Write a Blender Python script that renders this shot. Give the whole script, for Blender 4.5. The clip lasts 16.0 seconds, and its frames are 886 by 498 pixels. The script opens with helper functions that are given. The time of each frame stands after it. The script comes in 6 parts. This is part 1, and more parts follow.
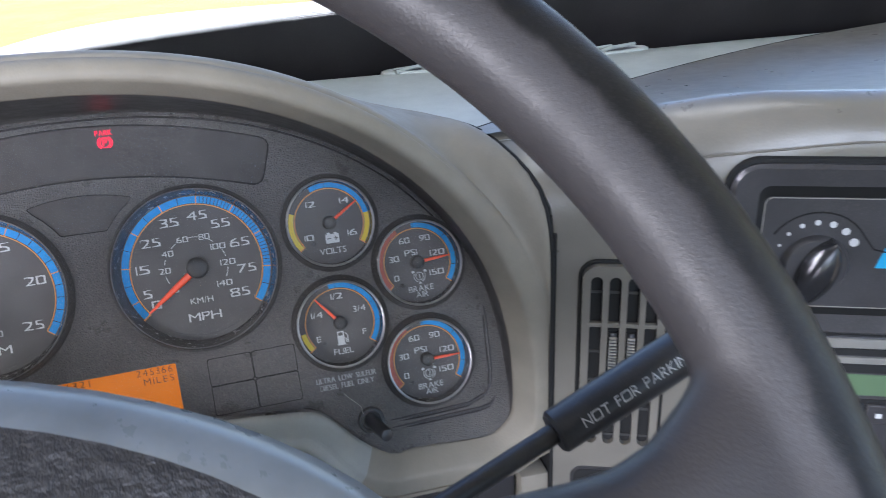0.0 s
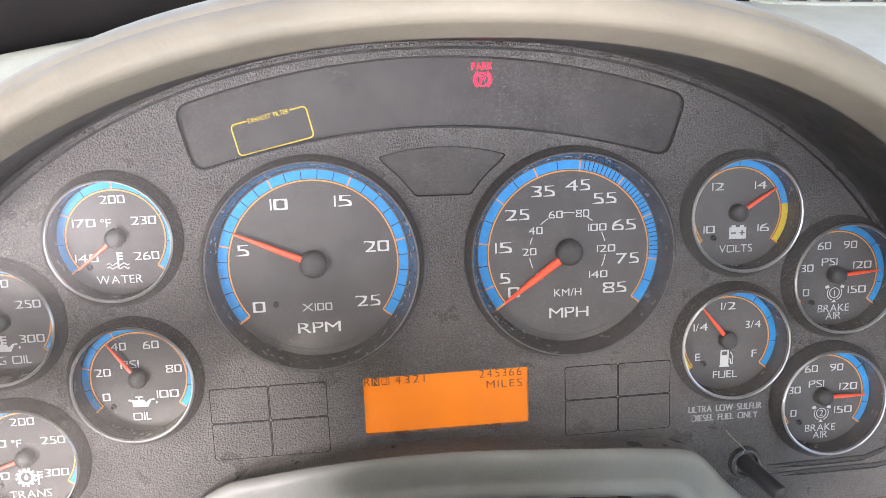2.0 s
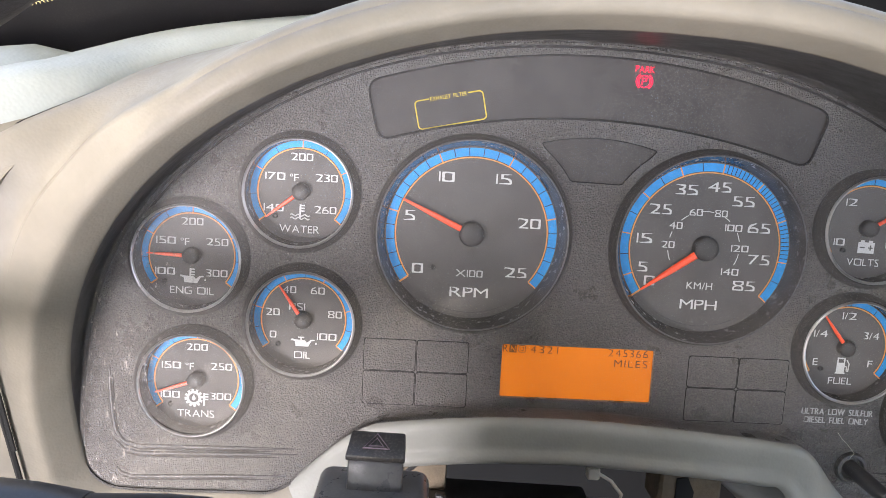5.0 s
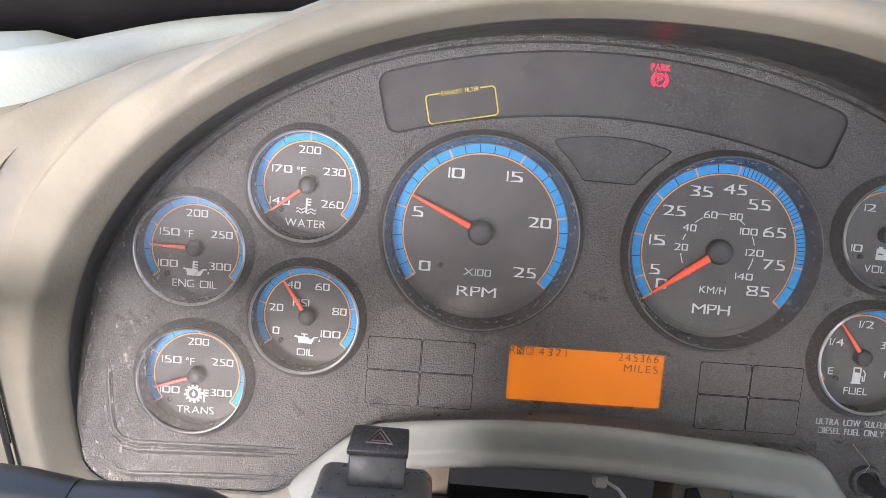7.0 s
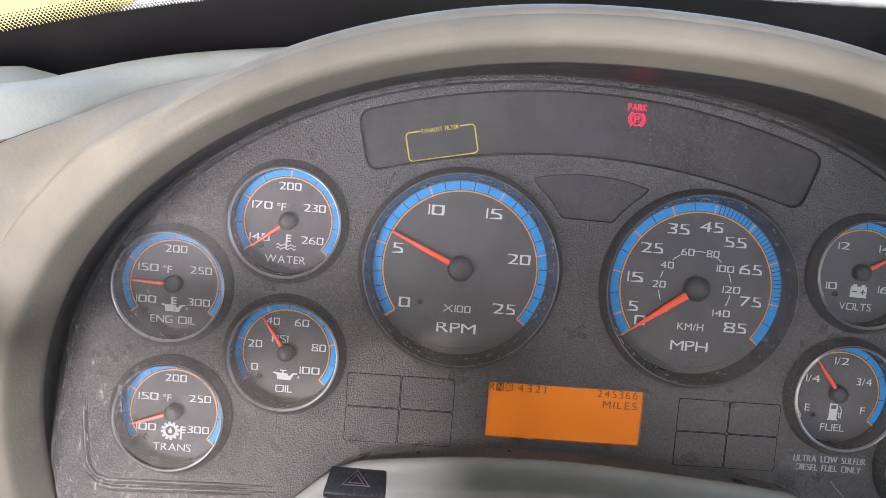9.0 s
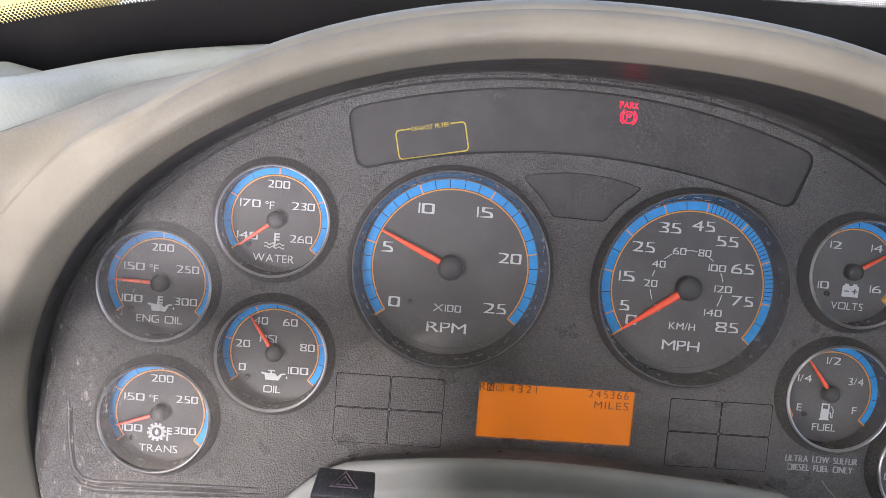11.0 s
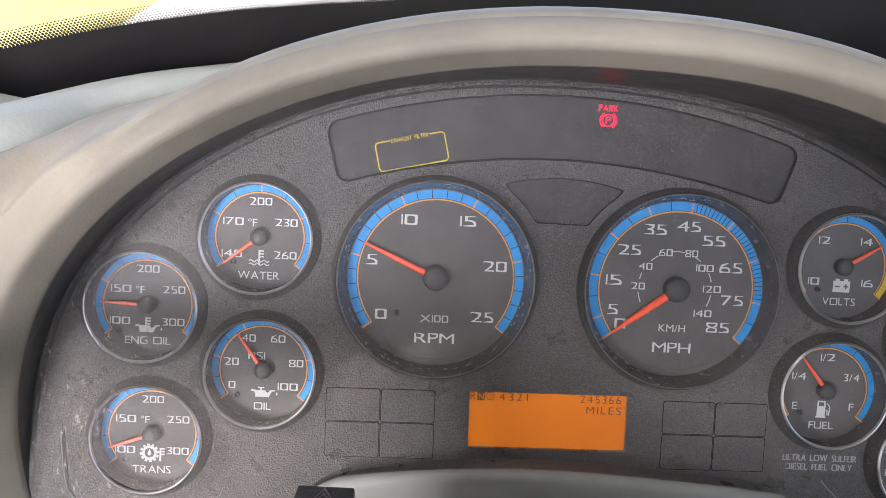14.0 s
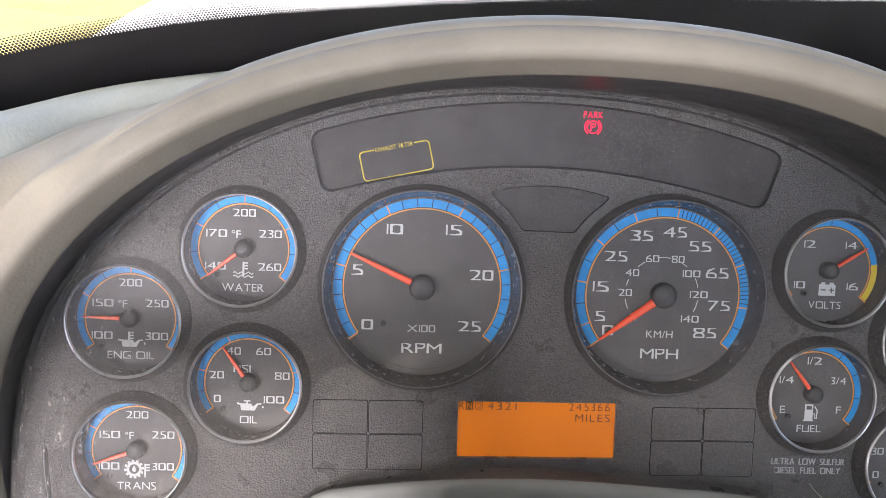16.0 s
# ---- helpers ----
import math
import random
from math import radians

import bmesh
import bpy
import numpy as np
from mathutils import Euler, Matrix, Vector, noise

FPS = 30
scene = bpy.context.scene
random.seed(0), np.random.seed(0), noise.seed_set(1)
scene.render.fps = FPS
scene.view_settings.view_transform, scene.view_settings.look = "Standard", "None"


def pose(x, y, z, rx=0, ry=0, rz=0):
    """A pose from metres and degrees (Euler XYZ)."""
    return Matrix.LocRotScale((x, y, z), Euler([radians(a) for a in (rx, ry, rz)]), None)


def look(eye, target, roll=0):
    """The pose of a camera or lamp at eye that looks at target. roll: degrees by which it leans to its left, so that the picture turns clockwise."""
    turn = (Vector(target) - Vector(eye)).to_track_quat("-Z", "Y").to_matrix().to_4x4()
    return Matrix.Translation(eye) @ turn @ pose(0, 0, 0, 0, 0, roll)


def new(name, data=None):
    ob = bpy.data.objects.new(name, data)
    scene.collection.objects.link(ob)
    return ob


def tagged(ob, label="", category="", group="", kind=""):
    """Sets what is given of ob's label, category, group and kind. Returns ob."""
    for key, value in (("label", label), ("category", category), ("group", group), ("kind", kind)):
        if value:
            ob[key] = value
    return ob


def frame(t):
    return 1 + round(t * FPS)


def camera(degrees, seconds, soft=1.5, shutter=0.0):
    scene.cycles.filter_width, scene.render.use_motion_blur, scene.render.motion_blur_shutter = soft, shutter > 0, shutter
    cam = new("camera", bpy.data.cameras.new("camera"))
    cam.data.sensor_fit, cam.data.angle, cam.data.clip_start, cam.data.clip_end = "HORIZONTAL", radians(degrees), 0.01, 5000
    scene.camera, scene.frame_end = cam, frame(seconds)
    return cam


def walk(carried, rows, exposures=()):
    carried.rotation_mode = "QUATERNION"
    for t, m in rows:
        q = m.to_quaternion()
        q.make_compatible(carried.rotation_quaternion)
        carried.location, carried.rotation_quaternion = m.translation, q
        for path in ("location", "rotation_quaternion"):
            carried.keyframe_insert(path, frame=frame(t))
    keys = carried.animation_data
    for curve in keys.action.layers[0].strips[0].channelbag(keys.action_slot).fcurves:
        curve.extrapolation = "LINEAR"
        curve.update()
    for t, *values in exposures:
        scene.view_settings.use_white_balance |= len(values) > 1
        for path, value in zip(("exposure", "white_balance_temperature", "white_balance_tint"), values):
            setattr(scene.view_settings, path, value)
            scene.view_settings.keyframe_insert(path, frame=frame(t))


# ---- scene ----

H = 1.0                                    # height of the instrument panel's middle over the cab floor
DASH = pose(0, 0, H, -22.8, 0, 0)          # the panel's own axes, leaning back: x right, y forward, z up the face
ROOM = pose(0, 0, H)                       # level axes through the same point

cam = camera(57.9, 16.0, soft=0.75, shutter=0.12)
# seconds, eye, target, roll, in the panel's axes
PATH = [
    (0, (0.1014, -0.4963, 0.0137), (0.3129, 0.4800, -0.0332), -7.9),
    (0.2, (0.0874, -0.4444, 0.0276), (0.2463, 0.5420, -0.0142), -8.1),
    (0.4, (0.0218, -0.4020, 0.0592), (0.1923, 0.5799, -0.0242), -7.1),
    (0.5, (-0.0064, -0.3821, 0.0618), (0.1636, 0.5996, -0.0243), -6.8),
    (0.6, (-0.0194, -0.3650, 0.0712), (0.1393, 0.6169, -0.0320), -6.4),
    (0.8, (-0.0265, -0.3513, 0.0719), (0.1146, 0.6334, -0.0304), -6.0),
    (1, (-0.0262, -0.3405, 0.0866), (0.0980, 0.6398, -0.0670), -5.0),
    (1.5, (-0.0347, -0.3558, 0.0774), (0.0704, 0.6231, -0.0979), -3.1),
    (2, (-0.0351, -0.3572, 0.0715), (0.0595, 0.6213, -0.1118), -1.1),
    (2.5, (-0.0336, -0.3619, 0.0628), (0.0479, 0.6179, -0.1199), 0.6),
    (3, (-0.0446, -0.3743, 0.0563), (0.0143, 0.6090, -0.1158), 2.0),
    (3.5, (-0.0770, -0.3841, 0.0483), (-0.0351, 0.6004, -0.1219), 3.1),
    (3.7, (-0.0877, -0.3996, 0.0536), (-0.0428, 0.5857, -0.1113), 3.4),
    (6, (-0.0819, -0.3894, 0.0498), (-0.0638, 0.5989, -0.1015), 4.8),
    (6.5, (-0.0865, -0.3973, 0.0441), (-0.0637, 0.5914, -0.1045), 5.1),
    (7, (-0.0842, -0.3871, 0.0420), (-0.0653, 0.6037, -0.0922), 5.4),
    (7.5, (-0.0833, -0.3926, 0.0439), (-0.0604, 0.5999, -0.0762), 5.6),
    (8, (-0.0845, -0.3920, 0.0449), (-0.0556, 0.6012, -0.0677), 5.6),
    (8.5, (-0.0831, -0.3867, 0.0472), (-0.0542, 0.6073, -0.0590), 5.6),
    (9, (-0.0828, -0.3879, 0.0472), (-0.0467, 0.6064, -0.0524), 5.7),
    (11.5, (-0.0813, -0.3833, 0.0453), (-0.0344, 0.6107, -0.0527), 5.8),
    (12, (-0.0730, -0.3821, 0.0449), (-0.0362, 0.6123, -0.0540), 5.3),
    (12.5, (-0.0729, -0.3795, 0.0464), (-0.0397, 0.6149, -0.0544), 4.6),
    (13, (-0.0708, -0.3820, 0.0466), (-0.0431, 0.6126, -0.0536), 4.2),
    (13.5, (-0.0683, -0.3819, 0.0475), (-0.0436, 0.6132, -0.0488), 3.8),
    (14, (-0.0676, -0.3836, 0.0492), (-0.0392, 0.6118, -0.0426), 3.5),
    (14.5, (-0.0687, -0.3804, 0.0483), (-0.0353, 0.6151, -0.0409), 3.3),
    (15, (-0.0672, -0.3833, 0.0490), (-0.0358, 0.6124, -0.0382), 3.1),
    (15.5, (-0.0673, -0.3814, 0.0486), (-0.0332, 0.6143, -0.0376), 3.0),
    (16, (-0.0683, -0.3807, 0.0521), (-0.0211, 0.6144, -0.0355), 2.8),
]
# the camera's own brightening and white balance: seconds, stops, kelvin, tint
EXPOSURE = [(0, 2.02, 5950, 16), (0.5, 1.72, 6650, 19), (1.0, 2.38, 6800, 19), (1.5, 2.78, 6750, 18), (3.5, 2.70, 6800, 18), (6, 2.38, 6700, 18), (7, 2.43, 6700, 18), (9, 2.05, 6500, 19), (11.5, 2.09, 6550, 19), (12.5, 2.32, 6550, 19), (14, 2.10, 6580, 19), (16, 2.13, 6580, 19)]
walk(cam, [(t, DASH @ look(eye, target, roll)) for t, eye, target, roll in PATH], EXPOSURE)

# ---- light ----
world = bpy.data.worlds.new("sky")
scene.world = world
world.use_nodes = True
sky = world.node_tree.nodes.new("ShaderNodeTexSky")
sky.sky_type, sky.sun_disc = "NISHITA", False
sun_way = Vector((-0.80, -0.34, 0.53)).normalized()      # towards the sun
sky.sun_elevation = math.asin(sun_way.z)
sky.sun_rotation = math.atan2(sun_way.x, sun_way.y)
world.node_tree.links.new(sky.outputs["Color"], world.node_tree.nodes["Background"].inputs["Color"])
world.node_tree.nodes["Background"].inputs["Strength"].default_value = 0.15
sun = new("sun", bpy.data.lights.new("sun", "SUN"))
sun.data.energy, sun.data.angle, sun.data.color = 4.2, radians(0.6), (1.0, 0.93, 0.82)
sun.matrix_world = look(sun_way * 10, (0, 0, 0))
# two added fill lamps, in for sky light from windows out of view
glow = new("rear_fill_daylight", bpy.data.lights.new("rear_fill_daylight", "AREA"))
glow.data.shape, glow.data.size, glow.data.size_y = "RECTANGLE", 0.9, 0.5
glow.data.energy, glow.data.color = 2.8, (0.90, 0.95, 1.0)
glow.matrix_world = look((0.05, -1.49, 1.58), (0.0, 0.0, 1.0))
side_glow = new("side_fill_daylight", bpy.data.lights.new("side_fill_daylight", "AREA"))
side_glow.data.shape, side_glow.data.size, side_glow.data.size_y = "RECTANGLE", 0.42, 0.23
side_glow.data.energy, side_glow.data.color = 5.0, (0.97, 0.97, 1.0)
side_glow.matrix_world = look((-0.60, -1.03, 1.10), (0.0, 0.0, 1.0))

# ---- materials ----


def material(name, colour, rough=0.5, metal=0.0, mottle=0.0, mottle_size=0.03, grain=0.0, grain_size=0.001, dust=0.0, dust_colour=(0.45, 0.41, 0.36), coat=0.0, emit=None, strength=0.0, spread=0.0, cells=False, streak=0.0, spec=0.5):
    """A surface with slow mottling, fine grain relief and a film of dust in patches."""
    m = bpy.data.materials.new(name)
    m.use_nodes = True
    nodes, links = m.node_tree.nodes, m.node_tree.links
    b = nodes["Principled BSDF"]
    b.inputs["Base Color"].default_value = (*colour, 1)
    b.inputs["Roughness"].default_value = rough
    b.inputs["Metallic"].default_value = metal
    b.inputs["Coat Weight"].default_value = coat
    b.inputs["Specular IOR Level"].default_value = spec
    where = nodes.new("ShaderNodeNewGeometry").outputs["Position"]

    def noise_at(size, detail=4.0, rough_n=0.6):
        n = nodes.new("ShaderNodeTexNoise")
        n.inputs["Scale"].default_value = 1.0 / size
        n.inputs["Detail"].default_value = detail
        n.inputs["Roughness"].default_value = rough_n
        links.new(where, n.inputs["Vector"])
        return n.outputs["Fac"]

    def ranged(value, lo, hi, a, c):
        r = nodes.new("ShaderNodeMapRange")
        for key, v in (("From Min", lo), ("From Max", hi), ("To Min", a), ("To Max", c)):
            r.inputs[key].default_value = v
        links.new(value, r.inputs["Value"])
        return r.outputs["Result"]

    last = None
    if mottle:
        mix = nodes.new("ShaderNodeMix")
        mix.data_type = "RGBA"
        mix.inputs["A"].default_value = (*[c * (1 - mottle) for c in colour], 1)
        mix.inputs["B"].default_value = (*[min(1, c * (1 + mottle)) for c in colour], 1)
        links.new(ranged(noise_at(mottle_size), 0.3, 0.7, 0, 1), mix.inputs["Factor"])
        last = mix.outputs["Result"]
        links.new(ranged(noise_at(mottle_size * 0.4), 0.3, 0.7, rough * 0.85, min(1, rough * 1.15)), b.inputs["Roughness"])
    if dust:
        mix = nodes.new("ShaderNodeMix")
        mix.data_type = "RGBA"
        mix.inputs["A"].default_value = (*colour, 1)
        if last:
            links.new(last, mix.inputs["A"])
        mix.inputs["B"].default_value = (*dust_colour, 1)
        patch = ranged(noise_at(0.05, 3), 0.35, 0.75, 0.15, 1.0)
        fleck = ranged(noise_at(0.0010, 2, 0.5), 0.5, 0.68, 0.0, 1.0)
        mul = nodes.new("ShaderNodeMath")
        mul.operation = "MULTIPLY"
        links.new(patch, mul.inputs[0])
        links.new(fleck, mul.inputs[1])
        links.new(ranged(mul.outputs[0], 0, 1, dust * 0.12, dust), mix.inputs["Factor"])
        last = mix.outputs["Result"]
    if streak:
        stretch = nodes.new("ShaderNodeVectorMath")
        stretch.operation = "MULTIPLY"
        stretch.inputs[1].default_value = (1.0, 1.0, 0.14)
        links.new(where, stretch.inputs[0])
        runs = nodes.new("ShaderNodeTexNoise")
        runs.inputs["Scale"].default_value, runs.inputs["Detail"].default_value = 320.0, 4.0
        links.new(stretch.outputs[0], runs.inputs["Vector"])
        both = nodes.new("ShaderNodeMath")
        both.operation = "MULTIPLY"
        links.new(ranged(runs.outputs["Fac"], 0.55, 0.72, 0, 1), both.inputs[0])
        links.new(ranged(noise_at(0.035, 2), 0.4, 0.65, 0, streak), both.inputs[1])
        mix = nodes.new("ShaderNodeMix")
        mix.data_type = "RGBA"
        mix.inputs["A"].default_value = (*colour, 1)
        if last:
            links.new(last, mix.inputs["A"])
        mix.inputs["B"].default_value = (*dust_colour, 1)
        links.new(both.outputs[0], mix.inputs["Factor"])
        last = mix.outputs["Result"]
    if last:
        links.new(last, b.inputs["Base Color"])
    if grain:
        bump = nodes.new("ShaderNodeBump")
        bump.inputs["Strength"].default_value = grain
        bump.inputs["Distance"].default_value = grain_size * 0.5
        if cells:
            cell = nodes.new("ShaderNodeTexVoronoi")
            cell.feature = "SMOOTH_F1"
            cell.inputs["Scale"].default_value = 1.0 / grain_size
            cell.inputs["Smoothness"].default_value = 0.5
            links.new(where, cell.inputs["Vector"])
            if dust:          # scuffed, dusty tops of the pebbled grain, painted paler for their glints too
                tops = nodes.new("ShaderNodeMix")
                tops.data_type = "RGBA"
                tops.inputs["B"].default_value = (*dust_colour, 1)
                links.new(last, tops.inputs["A"])
                links.new(ranged(cell.outputs["Distance"], 0.05, 0.6, 0.28, 0.0), tops.inputs["Factor"])
                links.new(tops.outputs["Result"], b.inputs["Base Color"])
                bump.inputs["Distance"].default_value = grain_size * 1.6
            rough_top = nodes.new("ShaderNodeMath")
            rough_top.operation = "MULTIPLY_ADD"
            links.new(noise_at(grain_size * 0.8, 2, 0.5), rough_top.inputs[0])
            rough_top.inputs[1].default_value = 1.6 if dust else 0.0
            links.new(cell.outputs["Distance"], rough_top.inputs[2])
            links.new(rough_top.outputs[0], bump.inputs["Height"])
            bump.invert = True
        else:
            links.new(noise_at(grain_size, 3, 0.65), bump.inputs["Height"])
        links.new(bump.outputs["Normal"], b.inputs["Normal"])
    if emit:
        b.inputs["Emission Color"].default_value = (*emit, 1)
        b.inputs["Emission Strength"].default_value = strength
        if spread:
            mixe = nodes.new("ShaderNodeMix")
            mixe.data_type = "RGBA"
            mixe.inputs["A"].default_value = (*[c * (1 - spread) for c in emit], 1)
            mixe.inputs["B"].default_value = (*emit, 1)
            links.new(ranged(noise_at(0.04, 1), 0.35, 0.6, 0, 1), mixe.inputs["Factor"])
            links.new(mixe.outputs["Result"], b.inputs["Emission Color"])
    return m


BEIGE = material("beige_vinyl", (0.228, 0.205, 0.166), 0.52, spec=0.32, mottle=0.10, mottle_size=0.03, grain=0.10, grain_size=0.0014, cells=True)
CENTRE_SKIN = material("satin_beige_centre_panel", (0.165, 0.152, 0.128), 0.32, spec=0.7, mottle=0.08, mottle_size=0.03, grain=0.08, grain_size=0.0014, cells=True)
# the beige vinyl again, with the rail's grey shade put into the colour
RAIL_SKIN = material("rail_vinyl_greyed_as_shaded", (0.275, 0.275, 0.250), 0.5, mottle=0.1, mottle_size=0.03, grain=0.10, grain_size=0.0014, cells=True)
PAD = material("grey_beige_dash_pad", (0.40, 0.425, 0.395), 0.42, mottle=0.08, mottle_size=0.03, grain=0.13, grain_size=0.0018, cells=True)
BLACK = material("black_grained_plastic", (0.136, 0.131, 0.129), 0.30, mottle=0.2, mottle_size=0.05, grain=1.0, grain_size=0.0009, dust=0.24, cells=True)
SMOOTH = material("smooth_black_plastic", (0.026, 0.025, 0.027), 0.36, mottle=0.15, mottle_size=0.04, grain=0.1, grain_size=0.0009, dust=0.10)
SHROUD = material("streaked_dark_plastic", (0.036, 0.034, 0.035), 0.42, mottle=0.2, mottle_size=0.03, grain=0.15, grain_size=0.0009, dust=0.16, streak=0.16)
WINDOW_TINT = material("smoked_tell_tale_window", (0.050, 0.046, 0.044), 0.5, spec=0.15, mottle=0.25, mottle_size=0.02, dust=0.12)
RINGS = material("dusty_black_bezel", (0.026, 0.025, 0.025), 0.42, mottle=0.3, mottle_size=0.006, dust=0.22)
WALL = material("glossy_black_gauge_wall", (0.085, 0.081, 0.079), 0.25, mottle=0.2, mottle_size=0.01)
DULL = material("dull_dark_ring", (0.13, 0.13, 0.13), 0.4, metal=0.3, mottle=0.2, mottle_size=0.01)
CHROME = material("bright_metal_ring", (0.52, 0.52, 0.52), 0.34, metal=1.0, mottle=0.1, mottle_size=0.01)
DIAL = material("matt_black_dial", (0.098, 0.093, 0.090), 0.6, spec=0.25, mottle=0.15, mottle_size=0.02, dust=0.12)
WHITE = material("white_print", (0.56, 0.56, 0.555), 0.6)
GREY_PRINT = material("grey_print", (0.42, 0.42, 0.42), 0.6)
BLUE = material("blue_scale_print", (0.018, 0.30, 0.70), 0.5, spec=0.25, mottle=0.10, mottle_size=0.004)
ORANGE = material("orange_scale_print", (0.75, 0.30, 0.07), 0.5)
YELLOW = material("yellow_scale_print", (0.75, 0.56, 0.03), 0.5)
TICK = material("dark_scale_tick", (0.008, 0.012, 0.025), 0.6)
NEEDLE = material("fluorescent_orange_needle", (1.0, 0.095, 0.025), 0.4)
HUB = material("matt_hub_cap", (0.045, 0.044, 0.043), 0.5, mottle=0.2, mottle_size=0.004, grain=0.3, grain_size=0.0008)
LCD = material("backlit_amber_display", (0.55, 0.150, 0.010), 0.4, emit=(1.0, 0.265, 0.008), strength=0.085, spread=0.2, spec=0.15)
LCD_INK = material("display_segment", (0.12, 0.035, 0.004), 0.4)
RED_LAMP = material("lit_red_tell_tale", (0.6, 0.01, 0.03), 0.4, emit=(1.0, 0.008, 0.05), strength=0.55, spec=0.1)
# near-black for joints, and for shade put into recesses and hollows as colour
GAP_AND_SHADE = material("dark_gap_and_shade", (0.008, 0.008, 0.008), 0.8)
LEATHER = material("black_leather_wheel", (0.007, 0.0068, 0.0075), 0.46, mottle=0.5, mottle_size=0.04, grain=0.25, grain_size=0.0012, dust=0.03, spec=0.35)
# the pad's edge, its windscreen sheen painted in as a pale colour
PAD_EDGE = material("sheen_painted_pad_edge", (0.19, 0.20, 0.205), 0.30, mottle=0.15, mottle_size=0.02, dust=0.03)
PAD_GRAIN = material("grained_pad_skin", (0.016, 0.0155, 0.017), 0.5, mottle=0.3, mottle_size=0.004, grain=0.6, grain_size=0.004)
# dusty dark plastic with its blue-grey highlight put into the base colour
SHEEN_GREY = material("dusty_plastic_paled_for_sheen", (0.085, 0.090, 0.098), 0.30, mottle=0.3, mottle_size=0.012, dust=0.10)
LEVER = material("black_satin_plastic", (0.036, 0.037, 0.041), 0.36, mottle=0.15, mottle_size=0.02, dust=0.05)
FRIT = material("black_glass_frit", (0.012, 0.010, 0.011), 0.35, mottle=0.3, mottle_size=0.05, dust=0.025)
BEZEL = material("charcoal_plastic", (0.040, 0.039, 0.042), 0.42, mottle=0.15, mottle_size=0.02, grain=0.2, grain_size=0.0009, dust=0.06)
KNOB = material("glossy_black_knob", (0.022, 0.022, 0.024), 0.22, mottle=0.15, mottle_size=0.01)
LEDGE = material("grey_strip_and_lit_ledge", (0.20, 0.195, 0.18), 0.4, mottle=0.1, mottle_size=0.02, grain=0.1, grain_size=0.0009)
RADIO_GREEN = material("green_radio_display", (0.10, 0.16, 0.09), 0.3)
TRIM = material("cab_lining", (0.30, 0.28, 0.25), 0.8, mottle=0.1, mottle_size=0.1, grain=0.3, grain_size=0.004)
RAW = material("raw_tan_foam", (0.20, 0.158, 0.11), 0.9, mottle=0.2, mottle_size=0.01, grain=0.5, grain_size=0.003)
WIRE = material("white_wire", (0.65, 0.63, 0.56), 0.5)
HOOD_PAINT = material("white_truck_paint", (0.72, 0.72, 0.66), 0.6, mottle=0.05, mottle_size=0.3)
DIRT = material("dry_yellow_grass_ground", (0.32, 0.265, 0.085), 0.95, mottle=0.2, mottle_size=1.5, grain=0.5, grain_size=0.05)
PINK = material("faded_pink_print", (0.20, 0.15, 0.18), 0.6)
CYAN = material("cyan_print", (0.02, 0.35, 0.62), 0.5)

GLASS = bpy.data.materials.new("clear_glass")
GLASS.use_nodes = True
g_nodes, g_links = GLASS.node_tree.nodes, GLASS.node_tree.links
g_clear, g_gloss, g_mix, g_fresnel = (g_nodes.new(k) for k in ("ShaderNodeBsdfTransparent", "ShaderNodeBsdfGlossy", "ShaderNodeMixShader", "ShaderNodeFresnel"))
g_gloss.inputs["Roughness"].default_value = 0.02
g_links.new(g_fresnel.outputs[0], g_mix.inputs[0])
g_links.new(g_clear.outputs[0], g_mix.inputs[1])
g_links.new(g_gloss.outputs[0], g_mix.inputs[2])
g_links.new(g_mix.outputs[0], g_nodes["Material Output"].inputs["Surface"])

# tint chosen to weaken the sun on its way in
TINTED = bpy.data.materials.new("sun_dimming_side_glass")
TINTED.use_nodes = True
t_nodes = TINTED.node_tree.nodes
t_clear = t_nodes.new("ShaderNodeBsdfTransparent")
t_clear.inputs["Color"].default_value = (0.36, 0.365, 0.355, 1)
TINTED.node_tree.links.new(t_clear.outputs[0], t_nodes["Material Output"].inputs["Surface"])

LENS = bpy.data.materials.new("dusty_clear_lens")
LENS.use_nodes = True
d_nodes, d_links = LENS.node_tree.nodes, LENS.node_tree.links
d_clear, d_dust, d_gloss, d_mix, d_mix2, d_fresnel = (d_nodes.new(k) for k in ("ShaderNodeBsdfTransparent", "ShaderNodeBsdfDiffuse", "ShaderNodeBsdfGlossy", "ShaderNodeMixShader", "ShaderNodeMixShader", "ShaderNodeFresnel"))
d_dust.inputs["Color"].default_value = (0.74, 0.68, 0.63, 1)
d_gloss.inputs["Roughness"].default_value = 0.12
d_fresnel.inputs["IOR"].default_value = 1.07
d_place = d_nodes.new("ShaderNodeNewGeometry")
d_noise, d_fine, d_range, d_speck, d_add = (d_nodes.new(k) for k in ("ShaderNodeTexNoise", "ShaderNodeTexNoise", "ShaderNodeMapRange", "ShaderNodeMapRange", "ShaderNodeMath"))
d_noise.inputs["Scale"].default_value, d_noise.inputs["Detail"].default_value = 14.0, 5.0
d_fine.inputs["Scale"].default_value, d_fine.inputs["Detail"].default_value = 1300.0, 2.0
for node, lo, hi, a, z in ((d_range, 0.3, 0.75, 0.016, 0.055), (d_speck, 0.67, 0.75, 0.0, 0.22)):
    for key, v in (("From Min", lo), ("From Max", hi), ("To Min", a), ("To Max", z)):
        node.inputs[key].default_value = v
